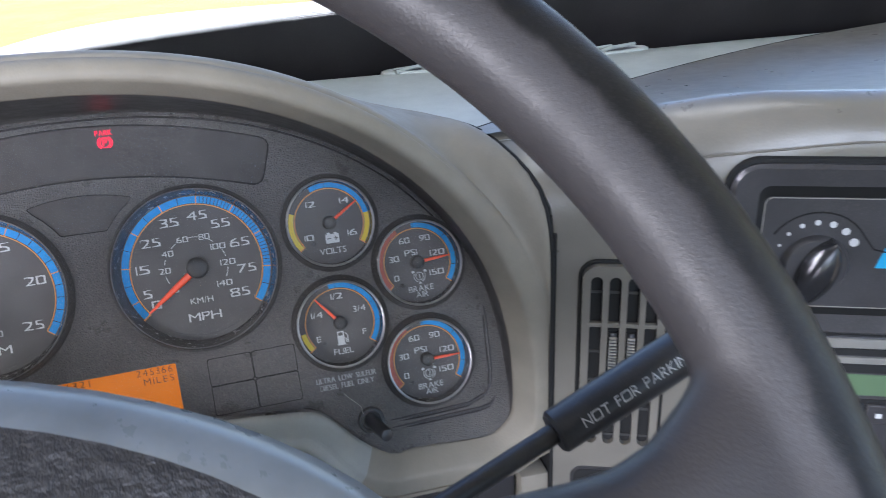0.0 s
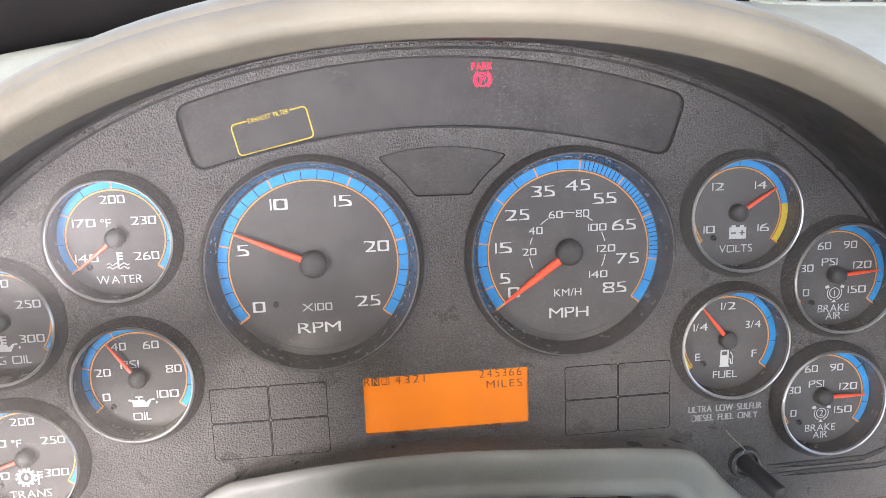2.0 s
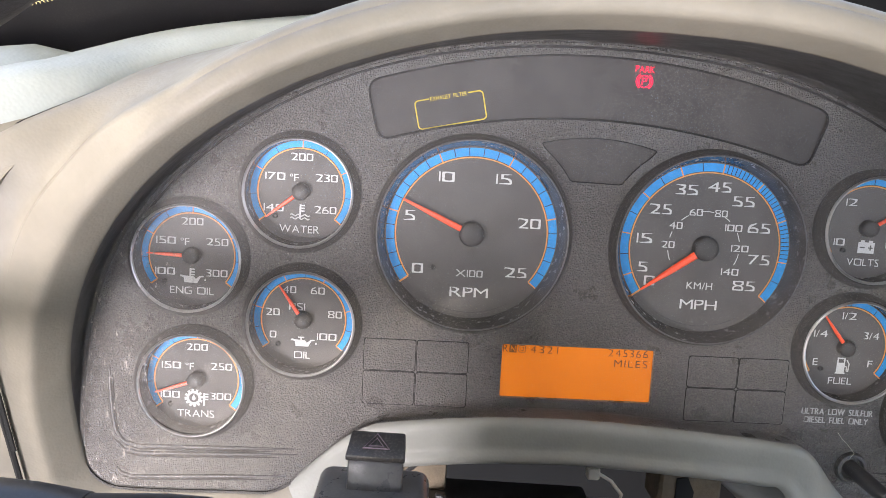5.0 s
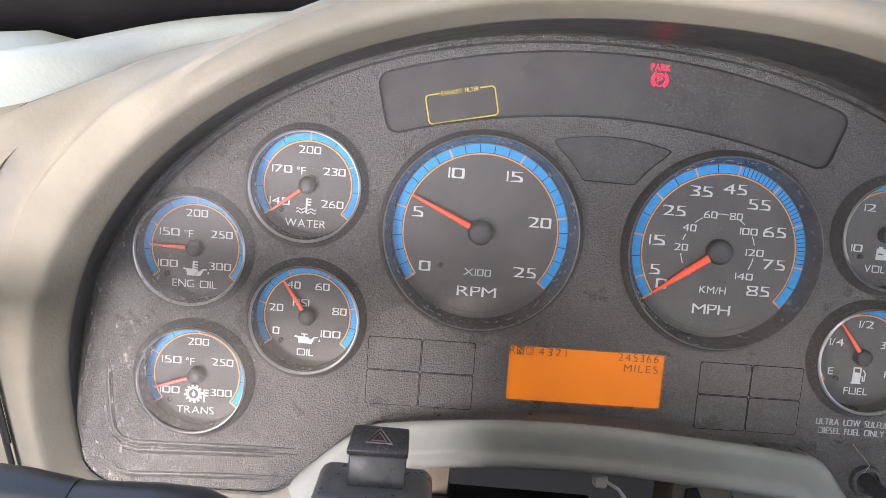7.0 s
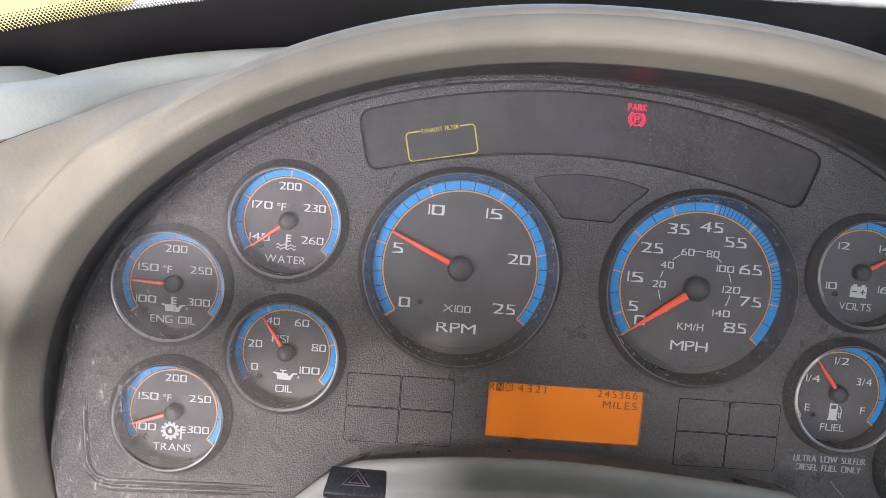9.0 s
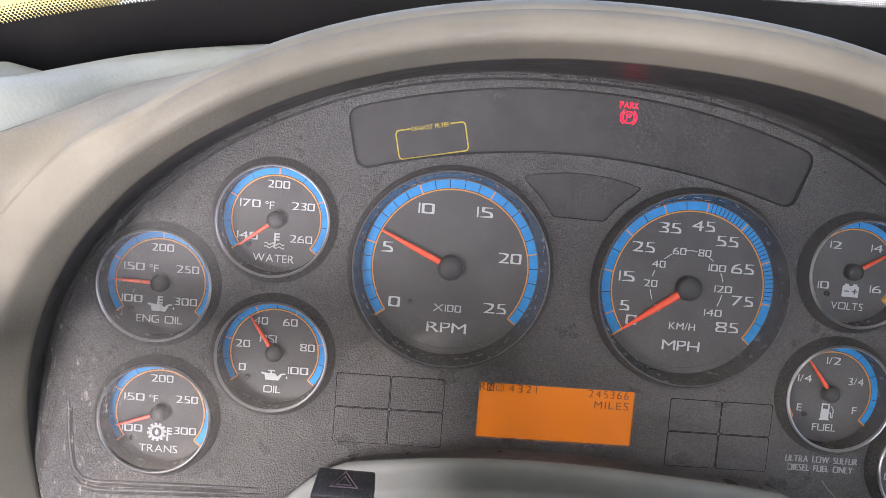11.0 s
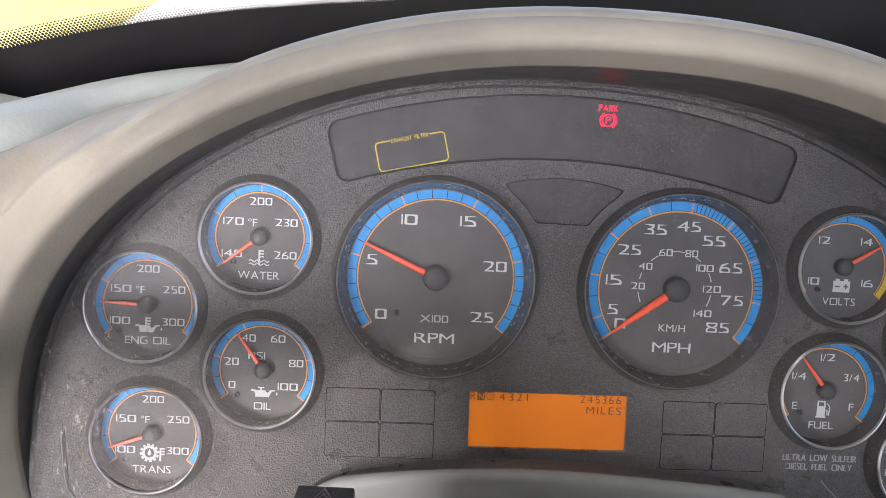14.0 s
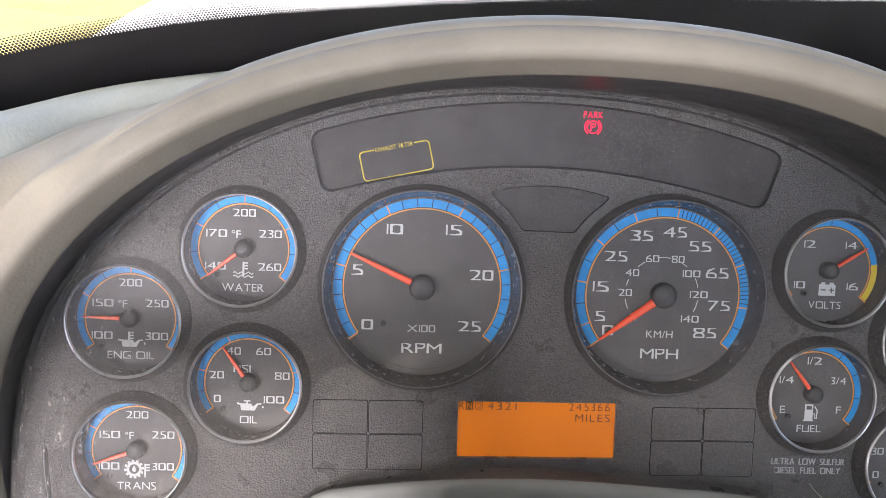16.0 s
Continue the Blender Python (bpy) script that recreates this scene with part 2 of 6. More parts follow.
for n_tex, n_map in ((d_noise, d_range), (d_fine, d_speck)):
    d_links.new(d_place.outputs["Position"], n_tex.inputs["Vector"])
    d_links.new(n_tex.outputs["Fac"], n_map.inputs["Value"])
d_add.operation = "ADD"
d_links.new(d_range.outputs[0], d_add.inputs[0])
d_links.new(d_speck.outputs[0], d_add.inputs[1])
# dried runs of dirty water down the driver's end of the lens
d_xyz, d_side, d_long, d_run, d_runs, d_wet, d_all = (d_nodes.new(k) for k in ("ShaderNodeSeparateXYZ", "ShaderNodeMapRange", "ShaderNodeVectorMath", "ShaderNodeTexNoise", "ShaderNodeMapRange", "ShaderNodeMath", "ShaderNodeMath"))
d_links.new(d_place.outputs["Position"], d_xyz.inputs[0])
d_links.new(d_xyz.outputs["X"], d_side.inputs["Value"])
d_long.operation, d_wet.operation, d_all.operation = "MULTIPLY", "MULTIPLY", "ADD"
d_long.inputs[1].default_value = (1.0, 0.4, 0.4)
d_links.new(d_place.outputs["Position"], d_long.inputs[0])
d_links.new(d_long.outputs[0], d_run.inputs["Vector"])
d_run.inputs["Scale"].default_value, d_run.inputs["Detail"].default_value, d_run.inputs["Roughness"].default_value = 420.0, 5.0, 0.7
d_links.new(d_run.outputs["Fac"], d_runs.inputs["Value"])
for node, lo, hi, a, z in ((d_side, -0.225, -0.150, 1.0, 0.0), (d_runs, 0.55, 0.70, 0.03, 0.42)):
    for key, v in (("From Min", lo), ("From Max", hi), ("To Min", a), ("To Max", z)):
        node.inputs[key].default_value = v
d_links.new(d_side.outputs[0], d_wet.inputs[0])
d_links.new(d_runs.outputs[0], d_wet.inputs[1])
# dust film ramped up leftwards, in place of the sunlit haze there
d_haze, d_veil = d_nodes.new("ShaderNodeMapRange"), d_nodes.new("ShaderNodeMath")
d_veil.operation = "ADD"
for key, v in (("From Min", -0.24), ("From Max", 0.0), ("To Min", 0.06), ("To Max", 0.005)):
    d_haze.inputs[key].default_value = v
d_links.new(d_xyz.outputs["X"], d_haze.inputs["Value"])
d_links.new(d_add.outputs[0], d_veil.inputs[0])
d_links.new(d_haze.outputs[0], d_veil.inputs[1])
d_links.new(d_veil.outputs[0], d_all.inputs[0])
d_links.new(d_wet.outputs[0], d_all.inputs[1])
d_links.new(d_all.outputs[0], d_mix.inputs[0])
d_links.new(d_clear.outputs[0], d_mix.inputs[1])
d_links.new(d_dust.outputs[0], d_mix.inputs[2])
d_links.new(d_fresnel.outputs[0], d_mix2.inputs[0])
d_links.new(d_mix.outputs[0], d_mix2.inputs[1])
d_links.new(d_gloss.outputs[0], d_mix2.inputs[2])
d_links.new(d_mix2.outputs[0], d_nodes["Material Output"].inputs["Surface"])

# ---- building helpers ----


def thing(name, at, label, category, group="", kind="", m=ROOM):
    ob = new(name)
    ob.location = m @ Vector(at)
    return tagged(ob, label, category, group, kind)


def part(name, bm, mat, parent, label="", m=DASH, smooth=True, kind=""):
    """One mesh under a thing or under a part; the bmesh is in the axes m."""
    me = bpy.data.meshes.new(name)
    bmesh.ops.recalc_face_normals(bm, faces=bm.faces)
    bm.to_mesh(me)
    bm.free()
    me.transform(m)
    if smooth:
        me.set_sharp_from_angle(angle=radians(38))
        for p in me.polygons:
            p.use_smooth = True
    else:
        for p in me.polygons:
            p.use_smooth = False
    me.materials.append(mat)
    ob = new(name, me)
    if parent is not None:
        ob.parent = parent
        base = Matrix.Translation(parent.location)
        if parent.parent is not None:
            base = Matrix.Identity(4)
        ob.matrix_parent_inverse = base.inverted()
    return tagged(ob, label, kind=kind)


def lathe(bm, profile, centre, n=64):
    """Turn (radius, y) round the axis along y through centre (x, z)."""
    rings = []
    for r, y in profile:
        rings.append([bm.verts.new((centre[0] + r * math.cos(2 * math.pi * i / n), y, centre[1] + r * math.sin(2 * math.pi * i / n))) for i in range(n)])
    for a, b in zip(rings, rings[1:]):
        for i in range(n):
            bm.faces.new((a[i], a[(i + 1) % n], b[(i + 1) % n], b[i]))
    if profile[-1][0] < 1e-5:
        bmesh.ops.remove_doubles(bm, verts=rings[-1], dist=1e-5)
    return rings


def prism(bm, outline, y0, y1, bevel=0.0, segs=2):
    """A plate with that (x, z) outline from y0 (front) to y1 (back), with rounded front edges."""
    front = [bm.verts.new((x, y0, z)) for x, z in outline]
    back = [bm.verts.new((x, y1, z)) for x, z in outline]
    face = bm.faces.new(front)
    bm.faces.new(back[::-1])
    for i in range(len(outline)):
        j = (i + 1) % len(outline)
        bm.faces.new((front[i], back[i], back[j], front[j]))
    if bevel:
        bmesh.ops.bevel(bm, geom=list(face.edges), offset=bevel, segments=segs, affect="EDGES", profile=0.5)
    return bm


def rect(x0, z0, x1, z1, r=0.0, n=4):
    """A rectangle's outline with rounded corners."""
    if r <= 0:
        return [(x0, z0), (x1, z0), (x1, z1), (x0, z1)]
    out = []
    for cx, cz, a in ((x1 - r, z0 + r, -90), (x1 - r, z1 - r, 0), (x0 + r, z1 - r, 90), (x0 + r, z0 + r, 180)):
        for i in range(n + 1):
            t = radians(a + 90 * i / n)
            out.append((cx + r * math.cos(t), cz + r * math.sin(t)))
    return out


def box(bm, lo, hi, bevel=0.0, segs=2):
    made = bmesh.ops.create_cube(bm, size=1.0)["verts"]
    for v in made:
        v.co = Vector([l + (h - l) * (c + 0.5) for l, h, c in zip(lo, hi, v.co)])
    if bevel:
        bmesh.ops.bevel(bm, geom=list({e for v in made for e in v.link_edges}), offset=bevel, segments=segs, affect="EDGES", profile=0.5)
    return bm


def tube(bm, points, radius, n=10, closed=False, ends=True):
    """A round bar along points; radius is a number or one for each point."""
    pts = [Vector(p) for p in points]
    rad = radius if isinstance(radius, (list, tuple)) else [radius] * len(pts)
    rings, side = [], None
    for i, p in enumerate(pts):
        a = pts[i - 1] if i or closed else pts[0]
        b = pts[(i + 1) % len(pts)] if i < len(pts) - 1 or closed else pts[-1]
        d = (b - a).normalized()
        side = d.orthogonal().normalized() if side is None else (side - d * side.dot(d)).normalized()
        up = d.cross(side)
        rings.append([bm.verts.new(p + rad[i] * (math.cos(2 * math.pi * k / n) * side + math.sin(2 * math.pi * k / n) * up)) for k in range(n)])
    loops = list(zip(rings, rings[1:])) + ([(rings[-1], rings[0])] if closed else [])
    for a, b in loops:
        for k in range(n):
            bm.faces.new((a[k], a[(k + 1) % n], b[(k + 1) % n], b[k]))
    if ends and not closed:
        bm.faces.new(rings[0][::-1])
        bm.faces.new(rings[-1])
    return bm


def arc_band(bm, centre, r0, r1, a0, a1, y, thick=0.0002, n=48):
    """A flat band between two radii from angle a0 to a1 (degrees), printed on a dial at y."""
    ring = []
    for i in range(n + 1):
        t = radians(a0 + (a1 - a0) * i / n)
        c, s = math.cos(t), math.sin(t)
        ring.append([bm.verts.new((centre[0] + r * c, yy, centre[1] + r * s)) for r, yy in ((r0, y), (r1, y), (r1, y - thick), (r0, y - thick))])
    for a, b in zip(ring, ring[1:]):
        for k in range(4):
            bm.faces.new((a[k], a[(k + 1) % 4], b[(k + 1) % 4], b[k]))
    bm.faces.new(ring[0])
    bm.faces.new(ring[-1][::-1])
    return bm


GLYPHS = {}
ROUND_SHAPES = "0235689BCDGOPQRSU"


def glyph(ch):
    """One character of the built-in font as (places, faces, width), 1 high, its bowls squared off like the dials' print."""
    if ch in GLYPHS:
        return GLYPHS[ch]
    cu = bpy.data.curves.new("print", "FONT")
    cu.body, cu.size, cu.offset, cu.resolution_u = ch, 1.0, -0.001, 6
    ob = bpy.data.objects.new("print", cu)
    scene.collection.objects.link(ob)
    bpy.context.view_layer.update()
    me = bpy.data.meshes.new_from_object(ob.evaluated_get(bpy.context.evaluated_depsgraph_get()))
    bpy.data.objects.remove(ob)
    xs, ys = [v.co.x for v in me.vertices], [v.co.y for v in me.vertices]
    x0, x1, y0, y1 = min(xs), max(xs), min(ys), max(ys)
    high = 0.70 if ch == "\u00b0" else max(0.01, y1 - y0)
    base = 0.02 if ch == "\u00b0" else y0
    places = []
    for x, y in zip(xs, ys):
        u, v = 2 * (x - x0) / (x1 - x0) - 1, 2 * (y - y0) / (y1 - y0) - 1
        if ch in ROUND_SHAPES:
            far, big = math.hypot(u, v), max(abs(u), abs(v))
            if big > 1e-6:
                k = min(1 + 0.80 * (far / big - 1), 1 / big)
                u, v = u * k, v * k
        places.append(((u + 1) / 2 * (x1 - x0) / high, (y0 + (v + 1) / 2 * (y1 - y0) - base) / high))
    GLYPHS[ch] = (places, [tuple(p.vertices) for p in me.polygons], (x1 - x0) / high)
    bpy.data.meshes.remove(me)
    return GLYPHS[ch]


PRINT_TURN = 0.9         # the cluster sits a little askew in its opening


def lettering(bm, text, at, height, y, width=None, turn=PRINT_TURN, gap=0.15, wide=1.2):
    """Printed characters of the built-in font, centred at (x, z) on the face at y; width: that of the whole line."""
    inked = [c for c in text if c != " "]
    room = height * gap
    clear = room * (len(text) - 1) + 0.42 * height * text.count(" ")
    slim = sum(glyph(c)[2] for c in inked if c in "1I/") * height * 1.12
    full = sum(glyph(c)[2] for c in inked if c not in "1I/") * height
    k = max(0.3, (width - clear - slim) / full) if width and full else wide
    x = -(full * k + slim + clear) / 2
    c0, s0 = math.cos(radians(turn)), math.sin(radians(turn))
    for c in text:
        if c == " ":
            x += 0.42 * height + room
            continue
        places, faces, w = glyph(c)
        kc = 1.12 if c in "1I/" else k
        vs = []
        for px, pz in places:
            a, b = x + px * height * kc, (pz - 0.5) * height
            vs.append(bm.verts.new((at[0] + a * c0 - b * s0, y, at[1] + a * s0 + b * c0)))
        for f in faces:
            bm.faces.new([vs[i] for i in f])
        x += w * height * kc + room
    return bm


def grid_mesh(bm, rows, closed=False):
    """Quads between rows of places."""
    vs = [[bm.verts.new(p) for p in row] for row in rows]
    for a, b in zip(vs, vs[1:]):
        for i in range(len(a) - (0 if closed else 1)):
            j = (i + 1) % len(a)
            bm.faces.new((a[i], a[j], b[j], b[i]))
    return vs


def smooth01(a, b, x):
    t = max(0.0, min(1.0, (x - a) / (b - a)))
    return t * t * (3 - 2 * t)


# ---- the cab ----
def glazed_wall(name, label, m, width, height, openings, thick=0.06):
    """A wall in x and z with rectangular openings (x0, z0, x1, z1) that go through it."""
    ob = thing(name, (0, 0, 0), label, "wall", kind="structure")
    bm = bmesh.new()
    xs = sorted({0, width, *[o[0] for o in openings], *[o[2] for o in openings]})
    zs = sorted({0, height, *[o[1] for o in openings], *[o[3] for o in openings]})
    for x0, x1 in zip(xs, xs[1:]):
        for z0, z1 in zip(zs, zs[1:]):
            if not any(o[0] <= (x0 + x1) / 2 <= o[2] and o[1] <= (z0 + z1) / 2 <= o[3] for o in openings):
                box(bm, (x0, 0, z0), (x1, thick, z1))
    part("lining", bm, TRIM, ob, m=m, smooth=False)
    return ob


def slab(name, label, category, lo, hi, mat):
    ob = thing(name, lo, label, category, kind="structure", m=Matrix.Identity(4))
    part("surface", box(bmesh.new(), lo, hi, 0.01), mat, ob, m=Matrix.Identity(4), smooth=False)
    return ob


def base_line(x):
    """Where the dash top's rear edge stands below the windscreen, as y."""
    return 0.20 - 0.9 * max(0.0, 0.12 - x) ** 2 - 0.25 * max(0.0, x - 0.45) ** 2


# cab shell out of view, added to block and shape the daylight
CAB_L, CAB_R, CAB_BACK, CAB_TOP = -0.62, 1.55, -1.5, 1.95
slab("floor", "dark rubber mat over the cab floor", "floor", (CAB_L, CAB_BACK, -0.04), (CAB_R, 0.6, 0.0), SMOOTH)
slab("ceiling", "unseen cab roof added to shut out the sky", "ceiling", (CAB_L, CAB_BACK, CAB_TOP), (CAB_R, 0.05, CAB_TOP + 0.05), TRIM)
# openings sized so the sun only reaches the hood's left side
glazed_wall("wall_left", "unseen driver door, its openings placed to shape the sun", pose(CAB_L, CAB_BACK, 0, 0, 0, 90), 1.75, CAB_TOP, [(0.25, 0.98, 0.68, 1.22), (1.225, 0.98, 1.41, 1.52)])
glazed_wall("wall_right", "unseen passenger door added with an opening for daylight", pose(CAB_R + 0.06, CAB_BACK, 0, 0, 0, 90), 1.75, CAB_TOP, [(0.25, 0.95, 1.62, 1.8)])
glazed_wall("wall_back", "unseen rear cab wall added with an opening for daylight", pose(CAB_L, CAB_BACK - 0.06, 0), CAB_R - CAB_L, CAB_TOP, [(0.2, 1.0, 1.97, 1.85)])
glazed_wall("firewall", "dark firewall under the dashboard", pose(CAB_L, 0.55, 0), CAB_R - CAB_L, 0.86, [])

# pane out of view, added to dim the sun through the opening
sun_pane = thing("window_2", (CAB_L, -0.18, 1.2), "unseen tinted pane added to dim the sun", "window", kind="structure", m=Matrix.Identity(4))
part("glass_pane", box(bmesh.new(), (CAB_L - 0.032, -0.276, 0.979), (CAB_L - 0.028, -0.089, 1.521)), TINTED, sun_pane, "grey tinted glass", m=Matrix.Identity(4), smooth=False)

windscreen = thing("window_1", (0.4, 0.2, 0.0), "raked windscreen with a black dotted border along its foot", "windscreen", kind="structure")


def screen_at(x, z):
    """A place on the glass over the dash, z over the panel's middle."""
    y = base_line(x) + 0.004 - (z - 0.07) * (0.30 + 0.45 * smooth01(0.1, 0.8, z))
    return (x, y, z)


def frit_top(x):
    """Height of the black border's upper edge, falling towards the driver's side."""
    return 0.101 + 0.048 * min(0.5, max(0.0, x + 0.02)) - 0.037 * max(0.0, -0.02 - x) - 0.6 * max(0.0, -0.15 - x) ** 2


xs = [-0.60 + i * 2.13 / 140 for i in range(141)]
bm = bmesh.new()
grid_mesh(bm, [[screen_at(x, frit_top(x) + (0.62 - frit_top(x)) * k / 12) for x in xs] for k in range(13)])
pane = part("glass_pane", bm, GLASS, windscreen, "clear slightly dusty glass", m=ROOM)
pane.visible_shadow = False
bm = bmesh.new()
grid_mesh(bm, [[screen_at(x, -0.02 + (frit_top(x) + 0.02) * k / 5) for x in xs] for k in range(6)])
part("frit_band", bm, FRIT, windscreen, "solid black ceramic border", m=ROOM)
bm = bmesh.new()
PITCH = 0.0015
for row in range(7):
    r = 0.00082 - 0.00007 * row
    for i in range(700):
        x = -0.5 + PITCH * (i + 0.5 * (row % 2))
        if x > 0.55:
            break
        z = frit_top(x) + 0.0005 + row * PITCH * 0.84
        p = Vector(screen_at(x, z)) + Vector((0, -0.0006, 0))
        up = (Vector(screen_at(x, z + 0.001)) - Vector(screen_at(x, z))).normalized()
        side = (Vector(screen_at(x + 0.001, z)) - Vector(screen_at(x, z))).normalized()
        bm.faces.new([bm.verts.new(p + r * (math.cos(k * math.pi / 4) * side + math.sin(k * math.pi / 4) * up)) for k in range(8)])
part("frit_dots", bm, FRIT, windscreen, "rows of shrinking black dots", m=ROOM, kind="stuff")

# panel above the view, added to cut the sky light on the dash
header = thing("header", (0.45, 0.0, 0.7), "unseen header added to cut the sky light over the windscreen", "header", kind="structure")
bm = bmesh.new()
grid_mesh(bm, [[screen_at(x, 0.62 + 0.34 * k / 4) for x in xs] for k in range(5)] + [[(x, y + 0.05, z) for x, y, z in (screen_at(x, 0.62 + 0.34 * k / 4) for x in xs)] for k in (4, 0)])
part("lining", bm, TRIM, header, m=ROOM)

# outside
ground = thing("ground", (0, 0, 0), "dry yellow grass field in the sun", "ground", kind="structure", m=Matrix.Identity(4))
bm = bmesh.new()
grid_mesh(bm, [[(-600 + 60 * i, -600 + 60 * j, -1.3) for i in range(21)] for j in range(21)])
part("grass", bm, DIRT, ground, m=Matrix.Identity(4))
bonnet = thing("engine_hood", (0.45, 0.5, 0.9), "white painted engine hood of the truck in sunlight", "hood", m=Matrix.Identity(4))
bm = bmesh.new()
grid_mesh(bm, [[(x, 0.42 + 1.3 * k / 16, H - 0.055 - 0.010 * k / 16 - 0.085 * max(0.0, (0.15 - x) / 0.7) ** 3 - 0.085 * max(0.0, (x - 0.75) / 0.7) ** 3 - (0.05 if k == 16 else 0.0)) for x in [-0.9 + 2.7 * i / 60 for i in range(61)]] for k in range(17)])
part("skin", bm, HOOD_PAINT, bonnet, m=Matrix.Identity(4))

# ---- dashboard ----
FACE_Y = -0.068       # the dashboard's upright face
TOP_Z = 0.069         # the dashboard's level top


def arch(theta, grow=0.0):
    """The instrument opening's upper outline (x, z) in level axes; theta in radians from the right."""
    c, s = math.cos(theta), max(0.0, math.sin(theta))
    p, half = (2 / 2.16, 0.2490) if c < 0 else (2 / 2.26, 0.2390)
    return ((half + grow) * math.copysign(abs(c) ** p, c), -0.098 + (0.2182 + grow) * s ** p)


def bottom_edge(x):
    """The opening's lower edge, arched over the steering column."""
    u = abs(x)
    k = 0.010 * smooth01(0.02, 0.09, x)
    return -0.073 - (0.012 - 0.5 * k) * min(1.0, u / 0.105) ** 2 - (0.048 + 0.3 * k) * smooth01(0.098 + k, 0.158 + 0.7 * k, u) - 0.002 * smooth01(0.16, 0.22, u) + 0.010 * smooth01(0.13, 0.175, x)


def opening():
    """The whole outline, anticlockwise from the right: (x, z, zone), zone 0 arch, 1 side, 2 foot, 3 arch over the column."""
    out = []
    n = 96
    for i in range(n + 1):
        x, z = arch(math.pi * i / n)
        out.append((x, z, 0))
    zb = bottom_edge(-0.229)
    for i in range(1, 9):
        t = math.pi + math.pi / 2 * i / 8
        out.append((-0.229 + 0.02 * math.cos(t), zb + 0.02 + 0.02 * math.sin(t), 1))
    for i in range(1, 80):
        x = -0.229 + 0.448 * i / 80
        out.append((x, bottom_edge(x), 3 if abs(x) < 0.15 else 2))
    zb = bottom_edge(0.219)
    for i in range(0, 8):
        t = -math.pi / 2 + math.pi / 2 * i / 8
        out.append((0.219 + 0.02 * math.cos(t), zb + 0.02 + 0.02 * math.sin(t), 1))
    return out


OPEN = opening()
N = len(OPEN)
NORMALS = []
for i in range(N):
    a, b = OPEN[i - 2], OPEN[(i + 2) % N]
    d = Vector((b[0] - a[0], b[1] - a[1])).normalized()
    NORMALS.append(Vector((d.y, -d.x)))
for _ in range(3):
    NORMALS = [(NORMALS[i - 1] + NORMALS[i] * 2 + NORMALS[(i + 1) % N]).normalized() for i in range(N)]

RIM_Y = -0.0516
ROUND = 0.042         # radius of the dashboard's upper front edge
HINGE, YAW = 0.2595, radians(23.5)        # where the centre panel begins, and how far it turns to the driver
CENTRE = ROOM @ Matrix.Translation((HINGE, FACE_Y, 0)) @ Matrix.Rotation(-YAW, 4, "Z")      # x along the centre panel, -y out of it


def dash_skin(a):
    """(y, z) on the rounded upper front edge, from a = 0 on top to 90 degrees on the face."""
    t = radians(a)
    return FACE_Y + ROUND - ROUND * math.sin(t), TOP_Z - ROUND + ROUND * math.cos(t)


def seam_x(a, sgn=1):
    """How far out the seam between surround and dashboard runs at that place on the rounded edge."""
    return 0.229 + (0.0285 if sgn > 0 else 0.043) * smooth01(-10, 75, a)


hood = thing("instrument_hood", (0, -0.05, -0.2), "beige vinyl hood and surround over the instrument panel", "dashboard trim")
rings = []
RAIL = [1 - (smooth01(0.13, 0.165, -x) if x < 0 else smooth01(0.122, 0.150, x)) if zone >= 2 else 0.0 for x, _, zone in OPEN]      # 1 on the rail over the column
FREE = [smooth01(-0.02, 0.06, z) for _, z, _ in OPEN]                # 1 on the free-standing hood
for o, y, flat, hood_y in ((0.0, RIM_Y + 0.002, RIM_Y + 0.002, RIM_Y + 0.002), (0.0, RIM_Y, RIM_Y, RIM_Y), (0.001, -0.0533, -0.0530, -0.0533), (0.0035, -0.0570, -0.0543, -0.0570), (0.0065, -0.0610, -0.0550, -0.0612), (0.0088, -0.0640, -0.0555, -0.0644),
                           (0.0102, -0.0655, -0.0558, -0.0660), (0.0118, -0.0661, -0.0561, -0.0664), (0.0138, -0.0662, -0.0565, -0.0665), (0.0150, -0.0662, -0.0574, -0.0663), (0.0164, -0.0662, -0.0592, -0.0659), (0.0180, -0.0662, -0.0602, -0.0653), (0.0200, -0.0662, -0.0603, -0.0640), (0.0222, -0.0662, -0.0590, -0.0620)):
    step = [o if o < 0.0103 else 0.0102 + (o - 0.0102) * (1 - 0.28 * FREE[i]) for i in range(N)]
    rings.append([(OPEN[i][0] + step[i] * NORMALS[i].x, (y + (hood_y - y) * FREE[i]) * (1 - RAIL[i]) + flat * RAIL[i], OPEN[i][1] + step[i] * NORMALS[i].y) for i in range(N)])
ends, starts, m0s, m1s, turns = [], [], [], [], []
